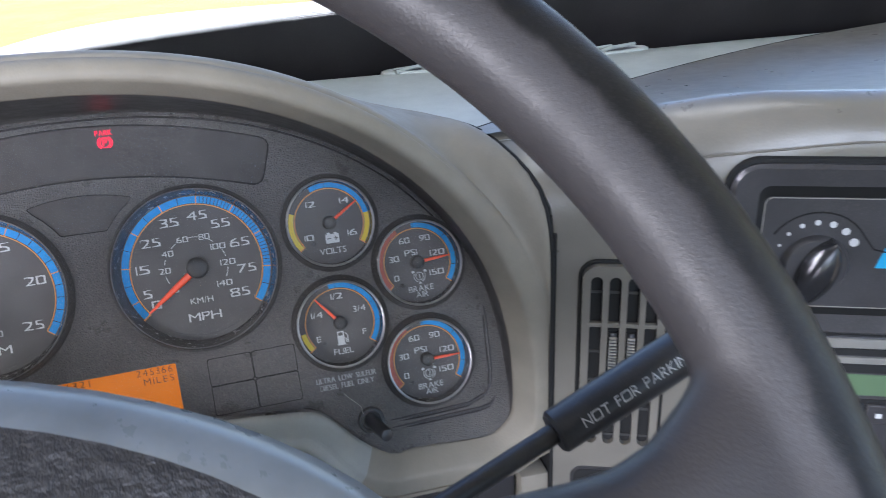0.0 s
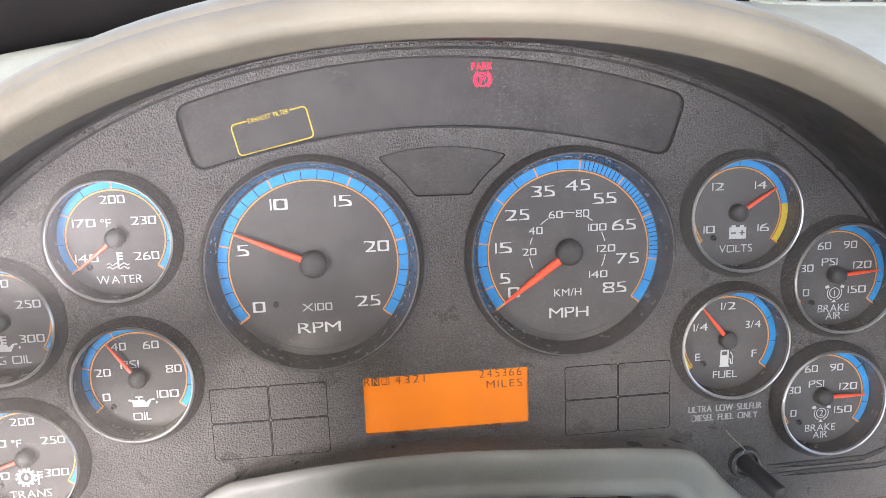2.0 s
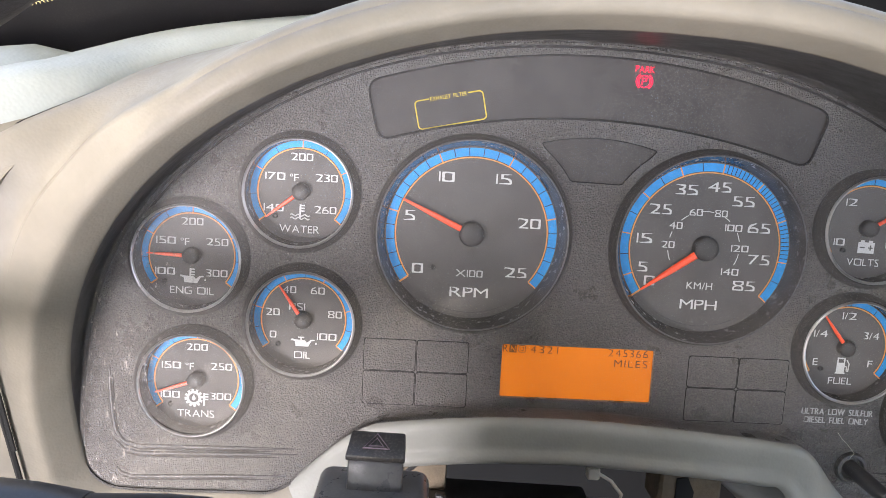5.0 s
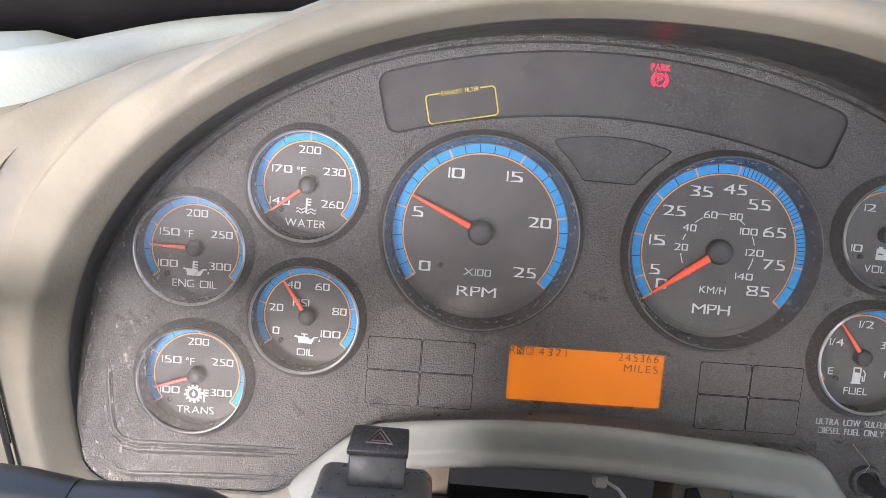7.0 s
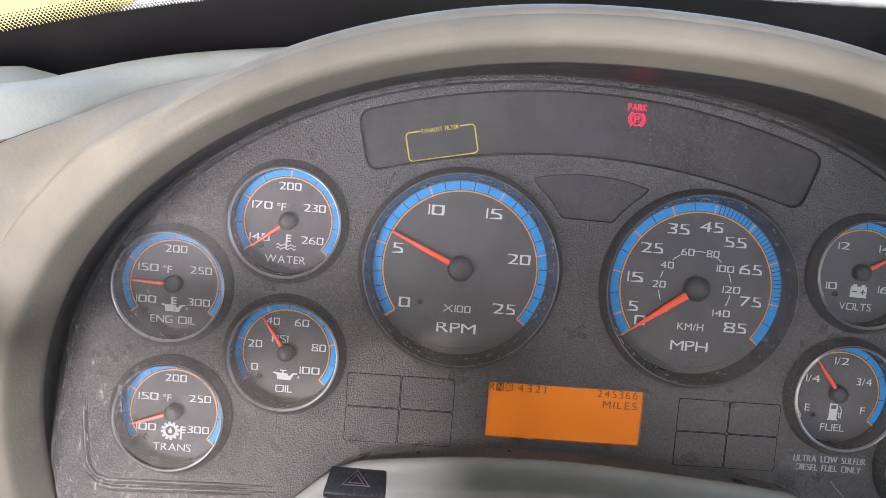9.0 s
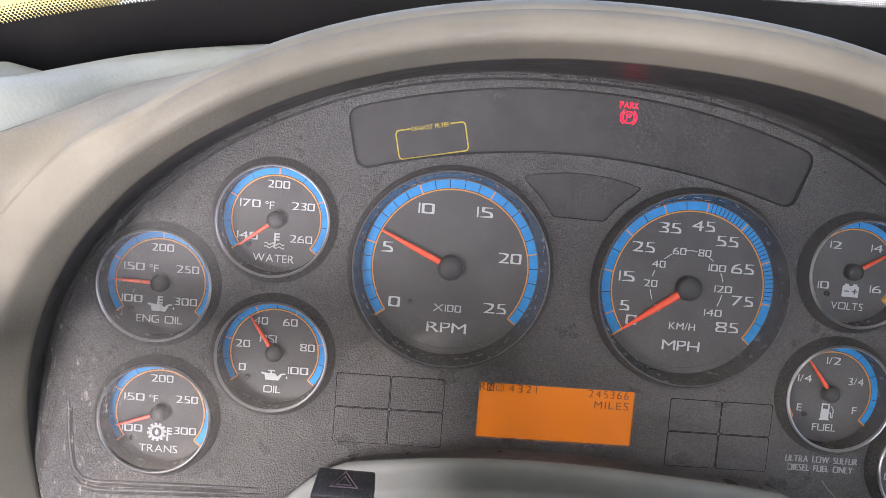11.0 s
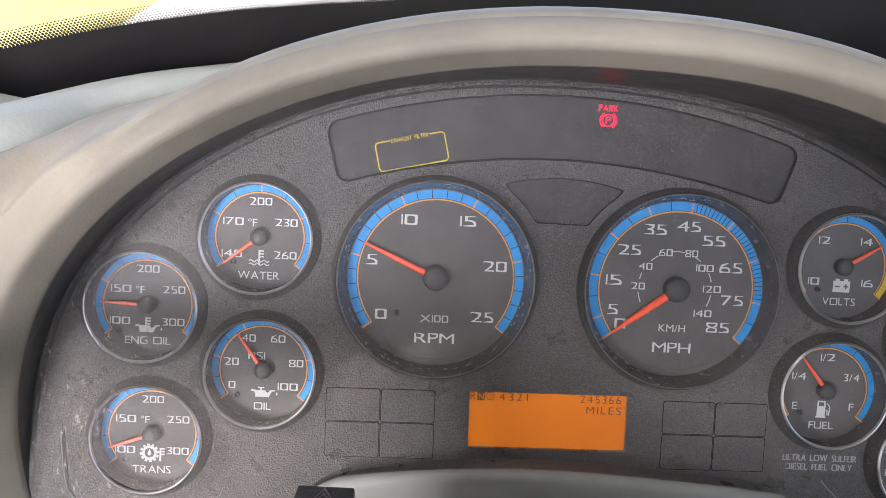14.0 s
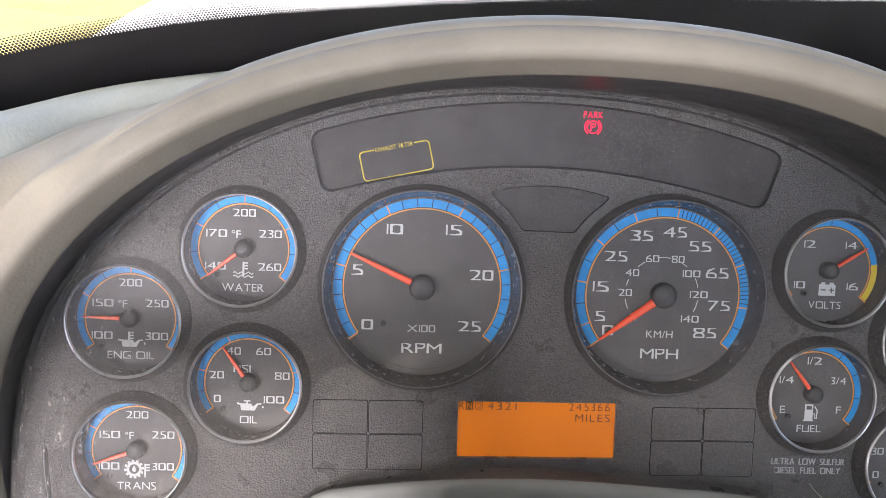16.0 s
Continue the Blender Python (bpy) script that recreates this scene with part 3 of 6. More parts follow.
for i in range(N):
    x, z, zone = OPEN[i]
    n = NORMALS[i]
    sgn = 1 if x > 0 else -1
    out = Vector((n.x, 0, n.y))
    w = smooth01(-0.02, 0.06, z)                     # 1 on the free-standing hood, 0 where the lip melts into the face
    crest = Vector((x, 0, z)) + out * (0.0245 - 0.0054 * w + 0.006 * smooth01(-0.15, -0.20, x) * smooth01(0.08, 0.05, z) * smooth01(-0.03, 0.02, z)) + Vector((0, -0.0588 * w - 0.0664 * (1 - w), 0))
    u = abs(crest.x)
    left_side = smooth01(0.0, -0.10, x)
    top_end = Vector((sgn * (1.08 * u + 0.008), 0.11 + 0.02 * left_side - 2.4 * u * u, TOP_Z - 0.008 * left_side))
    a = 90 * smooth01(0.062, 0.005, crest.z)
    ey, ez = dash_skin(a)
    ey += 0.020 * (1 - a / 90) ** 2
    ez -= 0.008 * left_side
    skin_end = Vector((sgn * (seam_x(a, sgn) + 0.022 * left_side * smooth01(4, 40, a) * smooth01(-0.03, 0.03, crest.z)), ey, min(ez, crest.z) if a >= 89 else ez))
    k = smooth01(0.062, 0.085, crest.z)
    end = skin_end.lerp(top_end, k)
    m0 = (out * 0.05 + Vector((0, 0.9, -0.26))).normalized() * 0.060 * w + (out + Vector((0, -0.1, 0))).normalized() * 0.014 * (1 - w)
    m1 = Vector((sgn * 0.03, 0.05, -0.05)).lerp(Vector((0, 0.08, -0.05)), k)
    m1 = m1.lerp(Vector((sgn * 0.016, 0.004, 0)), smooth01(20, 90, a))
    if zone >= 2:
        k = smooth01(0.13, 0.165, -x) if x < 0 else smooth01(0.122, 0.150, x)
        low = Vector((x, -0.02, z - 0.022))
        foot = Vector((x * (1.03 if x > 0 else 1.185), FACE_Y, -0.23 if x < 0 else -0.144))
        end = low.lerp(foot, k)
        crest = Vector((x, -0.0550, z - 0.0240)).lerp(crest, k)
        m0 = Vector((0, 0.02, -0.004)).lerp(Vector((0, 0, -0.012)), k)
        m1 = Vector((0, 0.02, 0)).lerp(Vector((0, 0, -0.012)), k)
    elif zone == 1:
        side = 0.2575 if x > 0 else 0.272
        end = Vector((sgn * side, FACE_Y, -0.23 if x < 0 else -0.144)).lerp(Vector((sgn * side, FACE_Y, z)), smooth01(-0.135, -0.112, z))
    turns.append(a)
    starts.append(crest)
    ends.append(end)
    m0s.append(m0)
    m1s.append(m1)
for _ in range(6):
    ends = [(ends[i - 1] + ends[i] * 2 + ends[(i + 1) % N]) / 4 if OPEN[i][2] == OPEN[i - 1][2] == OPEN[(i + 1) % N][2] == 0 else ends[i] for i in range(N)]
outs = [Vector((n.x, 0, n.y)) for n in NORMALS]
rings.append([tuple(c) for c in starts])
# the crest ends in a small rolled edge
for lift, back in ((0.0008, 0.0008), (0.0015, 0.0028), (0.0017, 0.0060)):
    rings.append([tuple(starts[i] + FREE[i] * (outs[i] * lift + Vector((0, back, 0)))) for i in range(N)])
starts = [starts[i] + FREE[i] * (outs[i] * 0.0010 + Vector((0, 0.0110, 0))) for i in range(N)]
rings.append([tuple(c) for c in starts])
for k in range(1, 9):
    t = k / 8
    h00, h10, h01, h11 = 2 * t**3 - 3 * t**2 + 1, t**3 - 2 * t**2 + t, -2 * t**3 + 3 * t**2, t**3 - t**2
    rings.append([tuple(h00 * starts[i] + h10 * m0s[i] + h01 * ends[i] + h11 * m1s[i]) for i in range(N)])
rings.append([tuple(ends[i] + Vector((0, 0.012, 0)).lerp(Vector((0, 0, -0.012)), smooth01(0.0, 0.06, OPEN[i][1]))) for i in range(N)])
low_i = [i for i in range(N) if OPEN[i][2] == 3]
bm = bmesh.new()
grid_mesh(bm, [[r[i] for i in range(low_i[-1], N)] + [r[i] for i in range(0, low_i[0] + 1)] for r in rings])
part("surround", bm, BEIGE, hood, "beige grained vinyl surround", m=ROOM)
bm = bmesh.new()
grid_mesh(bm, [[r[i] for i in low_i] for r in rings])
part("lower_rail", bm, RAIL_SKIN, hood, "rounded rail arched over the steering column", m=ROOM)
part("corner_post", box(bmesh.new(), (0.238, FACE_Y, -0.36), (0.2577, FACE_Y + 0.02, -0.149), 0.003, 2), BEIGE, hood, "beige post below the surround", m=ROOM)

dash = thing("dashboard", (0.4, 0.05, -0.3), "grey-beige moulded dashboard with a soft grained top", "dashboard")
bm = bmesh.new()
cols = [-0.60 + 0.02 * i for i in range(108)]
rows = []
for k in range(15):
    t = k / 14
    row = []
    for x in cols:
        back = base_line(x) - 0.002
        front = max(-0.028, 0.088 - 2.0 * x * x)
        y = front + (back - front) * t
        z = TOP_Z - 0.004 + 0.016 * smooth01(0.12, 0.0, abs(x)) * smooth01(0.2, 0.0, y) + 0.010 * smooth01(-0.12, -0.2, x) * math.sin(math.pi * t) ** 0.7 - 0.012 * smooth01(0.9, 1.0, t)
        low_side = smooth01(-0.08, -0.15, x)
        z += (-0.024 + 0.031 * smooth01(-0.215, -0.285, x)) * low_side * smooth01(0.0, 0.15, t) - 0.012 * low_side
        row.append((x, y, z))
    rows.append(row)
rows.append([(x, base_line(x) + 0.001, TOP_Z - 0.10) for x in cols])
grid_mesh(bm, rows)
part("top_pad", bm, PAD, dash, "soft grained top pad", m=ROOM)


def branch(x):
    """The seam on the dash top in front of which the centre panel's cover lies, as y."""
    return -0.012 + 0.60 * (x - 0.228) - 0.46 * (x - 0.228) ** 2


def centre_face(x):
    """How far towards the driver the centre panel's face stands: it is turned to him, then runs on straight."""
    return FACE_Y - math.tan(YAW) * min(max(0.0, x - HINGE), 0.36)


shoulder = sorted([(turns[i], ends[i]) for i in range(N // 4) if OPEN[i][2] == 0 and OPEN[i][0] > 0.12 and turns[i] > 0], key=lambda q: q[0])


def seam_place(a):
    """The hood's own edge where the rounded front has turned by a degrees."""
    for (a0, p0), (a1, p1) in zip(shoulder, shoulder[1:]):
        if a0 <= a <= a1:
            return p0.lerp(p1, (a - a0) / max(1e-6, a1 - a0))
    return shoulder[0][1] if a < shoulder[0][0] else None


bm = bmesh.new()
rows = []
for k in range(36):
    row = []
    for i in range(72):
        f = i / 71
        lean = smooth01(0.0, 0.15, 0.64 * f)
        rnd, top = ROUND - 0.014 * lean, TOP_Z + 0.026 * lean
        if k < 10:
            left = 0.231 + (seam_x(0) - 0.229) * max(0, k - 2) / 8
        elif k < 24:
            left = seam_x(90 * (k - 10) / 14) + 0.002
        else:
            left = HINGE + 0.0005
        x = left + (0.871 - left) * f
        face_y, ys = centre_face(x), branch(0.231 + 0.64 * f)
        if k < 2:
            y, z = ys, TOP_Z - 0.007 * (1 - k)
        elif k < 10:
            q = (k - 2) / 8
            y, z = ys + (face_y + rnd - ys) * q, TOP_Z + (top - TOP_Z) * q ** 1.5
        elif k < 24:
            t = math.pi / 2 * (k - 10) / 14
            y, z = face_y + rnd - rnd * math.sin(t), top - rnd + rnd * math.cos(t)
        else:
            y, z = face_y, top - rnd - 0.42 * (k - 23) / 12
        row.append((x, y, z))
    meet = seam_place(90 * (k - 10) / 14) if 10 <= k < 24 else None
    if meet is not None:
        shift = meet + Vector((0.0022, 0, 0.0)) - Vector(row[0])
        row = [tuple(Vector(p) + shift * smooth01(0.16, 0.0, i / 71)) for i, p in enumerate(row)]
    rows.append(row)
rows = [[(r[0][0], r[0][1] + 0.010, r[0][2] - 0.004)] + r for r in rows]
grid_mesh(bm, rows)
part("centre_panel", bm, CENTRE_SKIN, dash, "smooth beige centre panel", m=ROOM)
bm = bmesh.new()
box(bm, (0.2580, FACE_Y + 0.004, -0.36), (0.2625, FACE_Y + 0.02, 0.03))
part("seam_gap", bm, GAP_AND_SHADE, dash, "dark gap beside the surround", m=ROOM, smooth=False)
bm = box(bmesh.new(), (-0.2785, FACE_Y + 0.004, -0.36), (-0.2705, FACE_Y + 0.02, 0.05))
part("seam_gap", bm, GAP_AND_SHADE, dash, "dark gap beside the surround", m=ROOM, smooth=False)
bm = bmesh.new()
rows = []
for k in range(24):
    row = []
    for i in range(20):
        if k < 14:
            a = 90 * k / 13
            p, left = dash_skin(a), seam_x(a) + 0.003
        else:
            p, left = (FACE_Y, TOP_Z - ROUND - 0.42 * (k - 13) / 10), 0.267 + 0.0082 * min(1, (k - 13) / 2)
        row.append((-left - 0.33 * i / 19, p[0] + 0.002, p[1] - 0.012))
    rows.append([(row[0][0], row[0][1] + 0.010, row[0][2] - 0.004)] + row)
grid_mesh(bm, rows)
part("end_panel", bm, BEIGE, dash, "smooth beige end panel", m=ROOM)
# padded roll behind the hood's seam on the driver's side
bm = bmesh.new()
rows = []
along = [i for i in range(N) if OPEN[i][2] == 0 and ends[i].x < -0.06 and ends[i].z > 0.028]
for i in along:
    go = ends[i + 1] - ends[i - 1] if OPEN[i + 1][2] == 0 else ends[i] - ends[i - 2]
    a = 90 * smooth01(0.045, 0.0, ends[i].z)
    up = Vector((0, -math.sin(radians(a)), math.cos(radians(a))))
    away = go.cross(up).normalized()
    if away.x > 0:
        away = -away
    fade = smooth01(-0.06, -0.10, ends[i].x)
    lift = Vector((0, 0, 0.010 * smooth01(-0.215, -0.27, ends[i].x)))
    rows.append([ends[i] + lift * smooth01(0.0, 0.012, q) + away * q + up * (h * fade) for q, h in ((0.0, -0.008), (0.0006, -0.002), (0.002, 0.0012), (0.005, 0.0040), (0.010, 0.0066), (0.016, 0.0080), (0.023, 0.0082), (0.031, 0.0068), (0.040, 0.0030), (0.050, -0.0040), (0.064, -0.016), (0.080, -0.030))])
grid_mesh(bm, rows)
part("padded_roll", bm, PAD, dash, "rounded grained pad along the driver's side", m=ROOM)
part("seam_line", tube(bmesh.new(), [ends[i] + Vector((0, 0, 0.0004)) for i in range(N) if OPEN[i][2] == 0], 0.0014, 6), GAP_AND_SHADE, dash, "dark seam round the surround", m=ROOM)
for sgn in (-1, 1):
    line = [(sgn * (0.2588 if sgn > 0 else 0.2735), FACE_Y + 0.0005, z) for z in (0.02, 0.0, -0.1, -0.2, -0.34)]
    part("seam_line", tube(bmesh.new(), line, 0.0013 if sgn > 0 else 0.0018, 8), GAP_AND_SHADE, dash, "dark seam beside the surround", m=ROOM)
part("knee_panel", box(bmesh.new(), (0.10, FACE_Y + 0.006, -0.36), (0.2365, FACE_Y + 0.02, -0.140), 0.003, 2), SMOOTH, dash, "dark panel under the surround", m=ROOM)
line = [(x, branch(x) + 0.0012, TOP_Z - 0.0012) for x in [0.230 + 0.02 * i for i in range(31)]]
part("seam_line", tube(bmesh.new(), line, 0.0014, 6), GAP_AND_SHADE, dash, "dark seam across the dash top", m=ROOM)
# sheet added behind the panel, its near-black colour standing for shade
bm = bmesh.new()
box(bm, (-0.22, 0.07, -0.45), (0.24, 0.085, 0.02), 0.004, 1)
part("cavity_shade", bm, GAP_AND_SHADE, dash, "added near-black sheet standing for the shaded hollow", m=ROOM)
bm = bmesh.new()
box(bm, (-0.60, 0.0, -0.40), (1.5, 0.20, -0.26), 0.02)
part("lower_body", bm, SMOOTH, dash, "dark structure under the dash", m=ROOM)

# ---- instrument panel ----
def to_panel(z):
    """Height on the opening's plane, from level axes into the panel's."""
    return (z - 0.0217) / 1.0845


RIM = [(x, to_panel(z)) for x, z, _ in OPEN]
UNDERCUT = [0.0058 * smooth01(-0.10, 0.0, z) for _, z in RIM]          # the wall flares outwards behind the hood's edge


def along_rim(grow, y, keep=lambda z: True):
    """A line round the plate, outside the opening's edge by the wall's flare and inside that by grow."""
    return [(x + (u - grow) * n.x, y, z + (u - grow) * n.y) for (x, z), n, u in zip(RIM, NORMALS, UNDERCUT) if keep(z)]


panel = thing("instrument_cluster", (0, 0.01, -0.12), "dusty black grained instrument panel under the hood", "instrument panel", m=DASH)

SMALL, LARGE = 0.030, 0.0497
RPM_AT, MPH_AT = (-0.0592, -0.0008), (0.0590, 0.0003)
WATER_AT, ENGINE_OIL_AT, TRANS_AT, OIL_AT = (-0.1452, 0.0142), (-0.1980, -0.0216), (-0.1940, -0.0860), (-0.1409, -0.0508)
VOLTS_AT, AIR_ONE_AT, AIR_TWO_AT, FUEL_AT = (0.1406, 0.0162), (0.1920, -0.0160), (0.1896, -0.0782), (0.1383, -0.0462)
GAUGES = [(*RPM_AT, LARGE), (*MPH_AT, LARGE), *[(*c, SMALL) for c in (WATER_AT, ENGINE_OIL_AT, TRANS_AT, OIL_AT, VOLTS_AT, AIR_ONE_AT, AIR_TWO_AT, FUEL_AT)]]


def rounded(corners, radius, n=5):
    """An outline through those corners, each one rounded; runs of close points along a curve stay as they are."""
    out = []
    for i, p in enumerate(corners):
        p, a, b = Vector(p), Vector(corners[i - 1]), Vector(corners[(i + 1) % len(corners)])
        if min((a - p).length, (b - p).length) < 2 * radius and (a - p).angle(b - p) > radians(150):
            out.append(tuple(p))
            continue
        r = min(radius, 0.45 * (a - p).length, 0.45 * (b - p).length) if (a - p).angle(b - p) > radians(150) else radius
        p0, p1 = p + (a - p).normalized() * r, p + (b - p).normalized() * r
        for k in range(n + 1):
            t = k / n
            out.append(tuple(p0 * (1 - t) ** 2 + p * 2 * t * (1 - t) + p1 * t * t))
    return out


def tell_tale_outline(grow=0.0):
    top = [(-0.099 + 0.196 * i / 20, 0.0905 + grow - 1.5 * (-0.099 + 0.196 * i / 20) ** 2) for i in range(21)]
    low = [(0.0905 - 0.185 * i / 20, 0.0594 - grow - 1.5 * (0.0905 - 0.185 * i / 20) ** 2) for i in range(21)]
    return rounded([(-0.1160 - grow, 0.0706 + 0.6 * grow), *top, (0.1125 + grow, 0.0716 + 0.6 * grow), (0.1040 + grow, 0.0435 - grow), *low, (-0.1085 - grow, 0.0417 - grow)], 0.0072)


def lens_outline():
    top = [(-0.0255 + 0.051 * i / 12, 0.0512 - 5.0 * (-0.0255 + 0.051 * i / 12) ** 2) for i in range(13)]
    def hug(sgn):
        return [(sgn * (0.059 - 0.0545 * math.cos(radians(a))), 0.0545 * math.sin(radians(a))) for a in (53, 46, 40, 35, 32)]
    return rounded([(-0.0290, 0.0470), *top, (0.0290, 0.0470), *hug(1), *hug(-1)[::-1]], 0.0016)


ASKEW = 1.25


def askew(x, z, about=(0.0001, -0.0686)):
    """A place on the display or the blanks, turned with the tilted cluster."""
    c, q = math.cos(radians(ASKEW)), math.sin(radians(ASKEW))
    dx, dz = x - about[0], z - about[1]
    return (about[0] + dx * c - dz * q, about[1] + dx * q + dz * c)


LCD_BOX = [askew(*p) for p in rect(-0.0389, -0.0827, 0.0391, -0.0545, 0.0008, 2)]
bm = bmesh.new()
loops = [[(x, z) for x, _, z in along_rim(-0.002, 0.0)], tell_tale_outline(), lens_outline(), LCD_BOX]
for x, z, r in GAUGES:
    loops.append([(x + 0.95 * r * math.cos(2 * math.pi * i / 48), z + 0.95 * r * math.sin(2 * math.pi * i / 48)) for i in range(48)])
edges = []
for loop in loops:
    vs = [bm.verts.new((x, 0, z)) for x, z in loop]
    edges += [bm.edges.new((vs[i], vs[(i + 1) % len(vs)])) for i in range(len(vs))]
bmesh.ops.triangle_fill(bm, use_beauty=True, use_dissolve=False, edges=edges)
made = bmesh.ops.extrude_face_region(bm, geom=list(bm.faces))
bmesh.ops.translate(bm, vec=(0, 0.004, 0), verts=[g for g in made["geom"] if isinstance(g, bmesh.types.BMVert)])
part("face_plate", bm, BLACK, panel, "black grained plastic face with dust", smooth=False)

def lens_depth(z):
    """How far the lens stands before the panel at that height, never beyond the rim."""
    return min(max(0.0088, 0.0088 + 0.065 * (z + 0.10)), max(0.001, 0.9 * (0.0555 + 0.42 * z)))


bm = bmesh.new()
rings = []
for f, g, o in ((0.0, 0, 1.25), (0.0, 0.0, 1.0), (0.0, 0.10, 0.98), (0.0, 0.2, 0.97), (0.0, 0.72, 0.88), (0.3, 0.7, 0.66), (0.6, 0.40, 0.36), (0.85, 0.15, 0.12), (1.0, 0, 0.02)):
    row = []
    for (x, z), n, u in zip(RIM, NORMALS, UNDERCUT):
        y = max(0.001, 0.0555 + 0.42 * z)
        row.append((x + (o * u + 0.0002) * n.x, -min(y, y * f + g * lens_depth(z)), z + (o * u + 0.0002) * n.y))
    rings.append(row)
arched = [i for i in range(N) if OPEN[i][2] == 3]
grid_mesh(bm, [[r[i] for i in range(arched[-1], N)] + [r[i] for i in range(0, arched[0] + 1)] for r in rings])
lip = bmesh.new()
grid_mesh(lip, [[r[i] for i in arched] for r in rings])
part("lower_lip", lip, BLACK, panel, "grained lower lip behind the rail")
part("shroud", bm, SHROUD, panel, "dark smooth inner wall of the hood")
# raised bead with a groove along the plate's upper edge
def upper(z):
    return z > -0.015


bm = bmesh.new()
grid_mesh(bm, [along_rim(g, y, upper) for g, y in ((-0.0006, -0.0001), (0.0002, -0.0012), (0.0005, -0.0006), (0.0008, -0.0015), (0.0014, -0.0019), (0.0020, -0.0016), (0.0023, 0.0004))])
part("edge_bead", bm, BLACK, panel, "raised grained bead along the upper edge")
bm = bmesh.new()
grid_mesh(bm, [along_rim(g, y, upper) for g, y in ((0.0021, -0.0002), (0.0028, -0.0003), (0.0034, -0.0002))])
part("edge_groove", bm, GAP_AND_SHADE, panel, "dark groove below the bead")

bm = prism(bmesh.new(), tell_tale_outline(0.001), 0.0022, 0.004)
tell = part("tell_tale_window", bm, WINDOW_TINT, panel, "smoked window of the warning lamps", smooth=False)
part("window_groove", tube(bmesh.new(), [(x, 0.0006, z) for x, z in tell_tale_outline(-0.0002)], 0.0007, 6, closed=True), GAP_AND_SHADE, tell, "dark groove round the window")
bm = prism(bmesh.new(), [(x * 1.03, z) for x, z in lens_outline()], 0.0018, 0.004)
part("window_groove", tube(bmesh.new(), [(x, 0.0006, z) for x, z in lens_outline()], 0.0005, 6, closed=True), GAP_AND_SHADE, panel, "dark groove round the blank window")
part("blank_window", bm, WINDOW_TINT, panel, "smoked blank window", smooth=False)

# clear lens in front of the dials, set back from the hood's edge
bm = bmesh.new()
vs = [bm.verts.new((x, -lens_depth(z), z)) for x, _, z in along_rim(0.0012, 0.0)]
bmesh.ops.triangle_fill(bm, use_beauty=True, use_dissolve=False, edges=[bm.edges.new((vs[i], vs[(i + 1) % len(vs)])) for i in range(len(vs))])
part("lens", bm, LENS, panel, "clear plastic lens with a film of dust", smooth=False)

# lit parking brake lamp
bm = bmesh.new()
PX, PZ = 0.0187, 0.0800
lettering(bm, "PARK", (PX - 0.0002, PZ + 0.0058), 0.0030, 0.0020, 0.0093, gap=0.16)
arc_band(bm, (PX, PZ), 0.0026, 0.0031, 0, 360, 0.0020)
arc_band(bm, (PX, PZ), 0.0037, 0.0042, 125, 235, 0.0020, n=16)
arc_band(bm, (PX, PZ), 0.0037, 0.0042, -55, 55, 0.0020, n=16)
lettering(bm, "P", (PX, PZ), 0.0033, 0.0020)
part("parking_brake_lamp", bm, RED_LAMP, tell, "red lit parking brake symbol", smooth=False)

# exhaust filter lamp outline
bm = bmesh.new()
EX, EZ, EW, EH, ET = -0.0742, 0.0594, 0.0335, 0.0138, 13.5


def tilt(px, pz):
    c, s = math.cos(radians(ET)), math.sin(radians(ET))
    return (EX + px * c - pz * s, EZ + px * s + pz * c)


corner = rect(-EW / 2, -EH / 2, EW / 2, EH / 2, 0.0018, 4)
top_gap = 0.0096
loop = corner[5:15]
path = [(top_gap, EH / 2)] + [p for p in corner[5:10]][::-1] + [p for p in corner[0:5]][::-1] + [p for p in corner[15:20]][::-1] + [p for p in corner[10:15]][::-1] + [(-top_gap, EH / 2)]
tube(bm, [(tilt(*p)[0], 0.0021, tilt(*p)[1]) for p in path], 0.00032, 6)
lettering(bm, "EXHAUST FILTER", tilt(0, EH / 2 - 0.0002), 0.0020, 0.0020, 0.0180, turn=ET, gap=0.13)
part("exhaust_filter_lamp", bm, YELLOW, tell, "yellow outlined exhaust filter symbol", smooth=False)

# amber display
display = part("display", prism(bmesh.new(), [askew(*p) for p in rect(-0.0398, -0.0838, 0.0400, -0.0534)], 0.0026, 0.004), LCD, panel, "lit amber display with dark characters", smooth=False)
LY = 0.0025
bm = bmesh.new()
for ch, x in (("R", -0.0370), ("4", -0.0226), ("3", -0.0184), ("2", -0.0142), ("1", -0.0102)):
    lettering(bm, ch, askew(x, -0.0573), 0.0037, LY, 0.0027, turn=ASKEW)
prism(bm, [askew(*p) for p in rect(-0.0350, -0.0594, -0.0313, -0.0552)], LY - 0.0001, LY)
tube(bm, [(askew(x, z)[0], LY, askew(x, z)[1]) for x, z in rect(-0.0302, -0.0591, -0.0268, -0.0555, 0.0007, 2)], 0.0002, 5, closed=True)
lettering(bm, "D", askew(-0.0285, -0.0573), 0.0022, LY, 0.0017, turn=ASKEW)
part("gear_characters", bm, LCD_INK, display, smooth=False)
part("odometer_digits", lettering(bmesh.new(), "245366", askew(0.0262, -0.0573), 0.0037, LY, 0.0204, turn=ASKEW, gap=0.36), LCD_INK, display, smooth=False)
part("unit_word", lettering(bmesh.new(), "MILES", askew(0.0280, -0.0628), 0.0037, LY, 0.0172, turn=ASKEW, gap=0.36), LCD_INK, display, smooth=False)
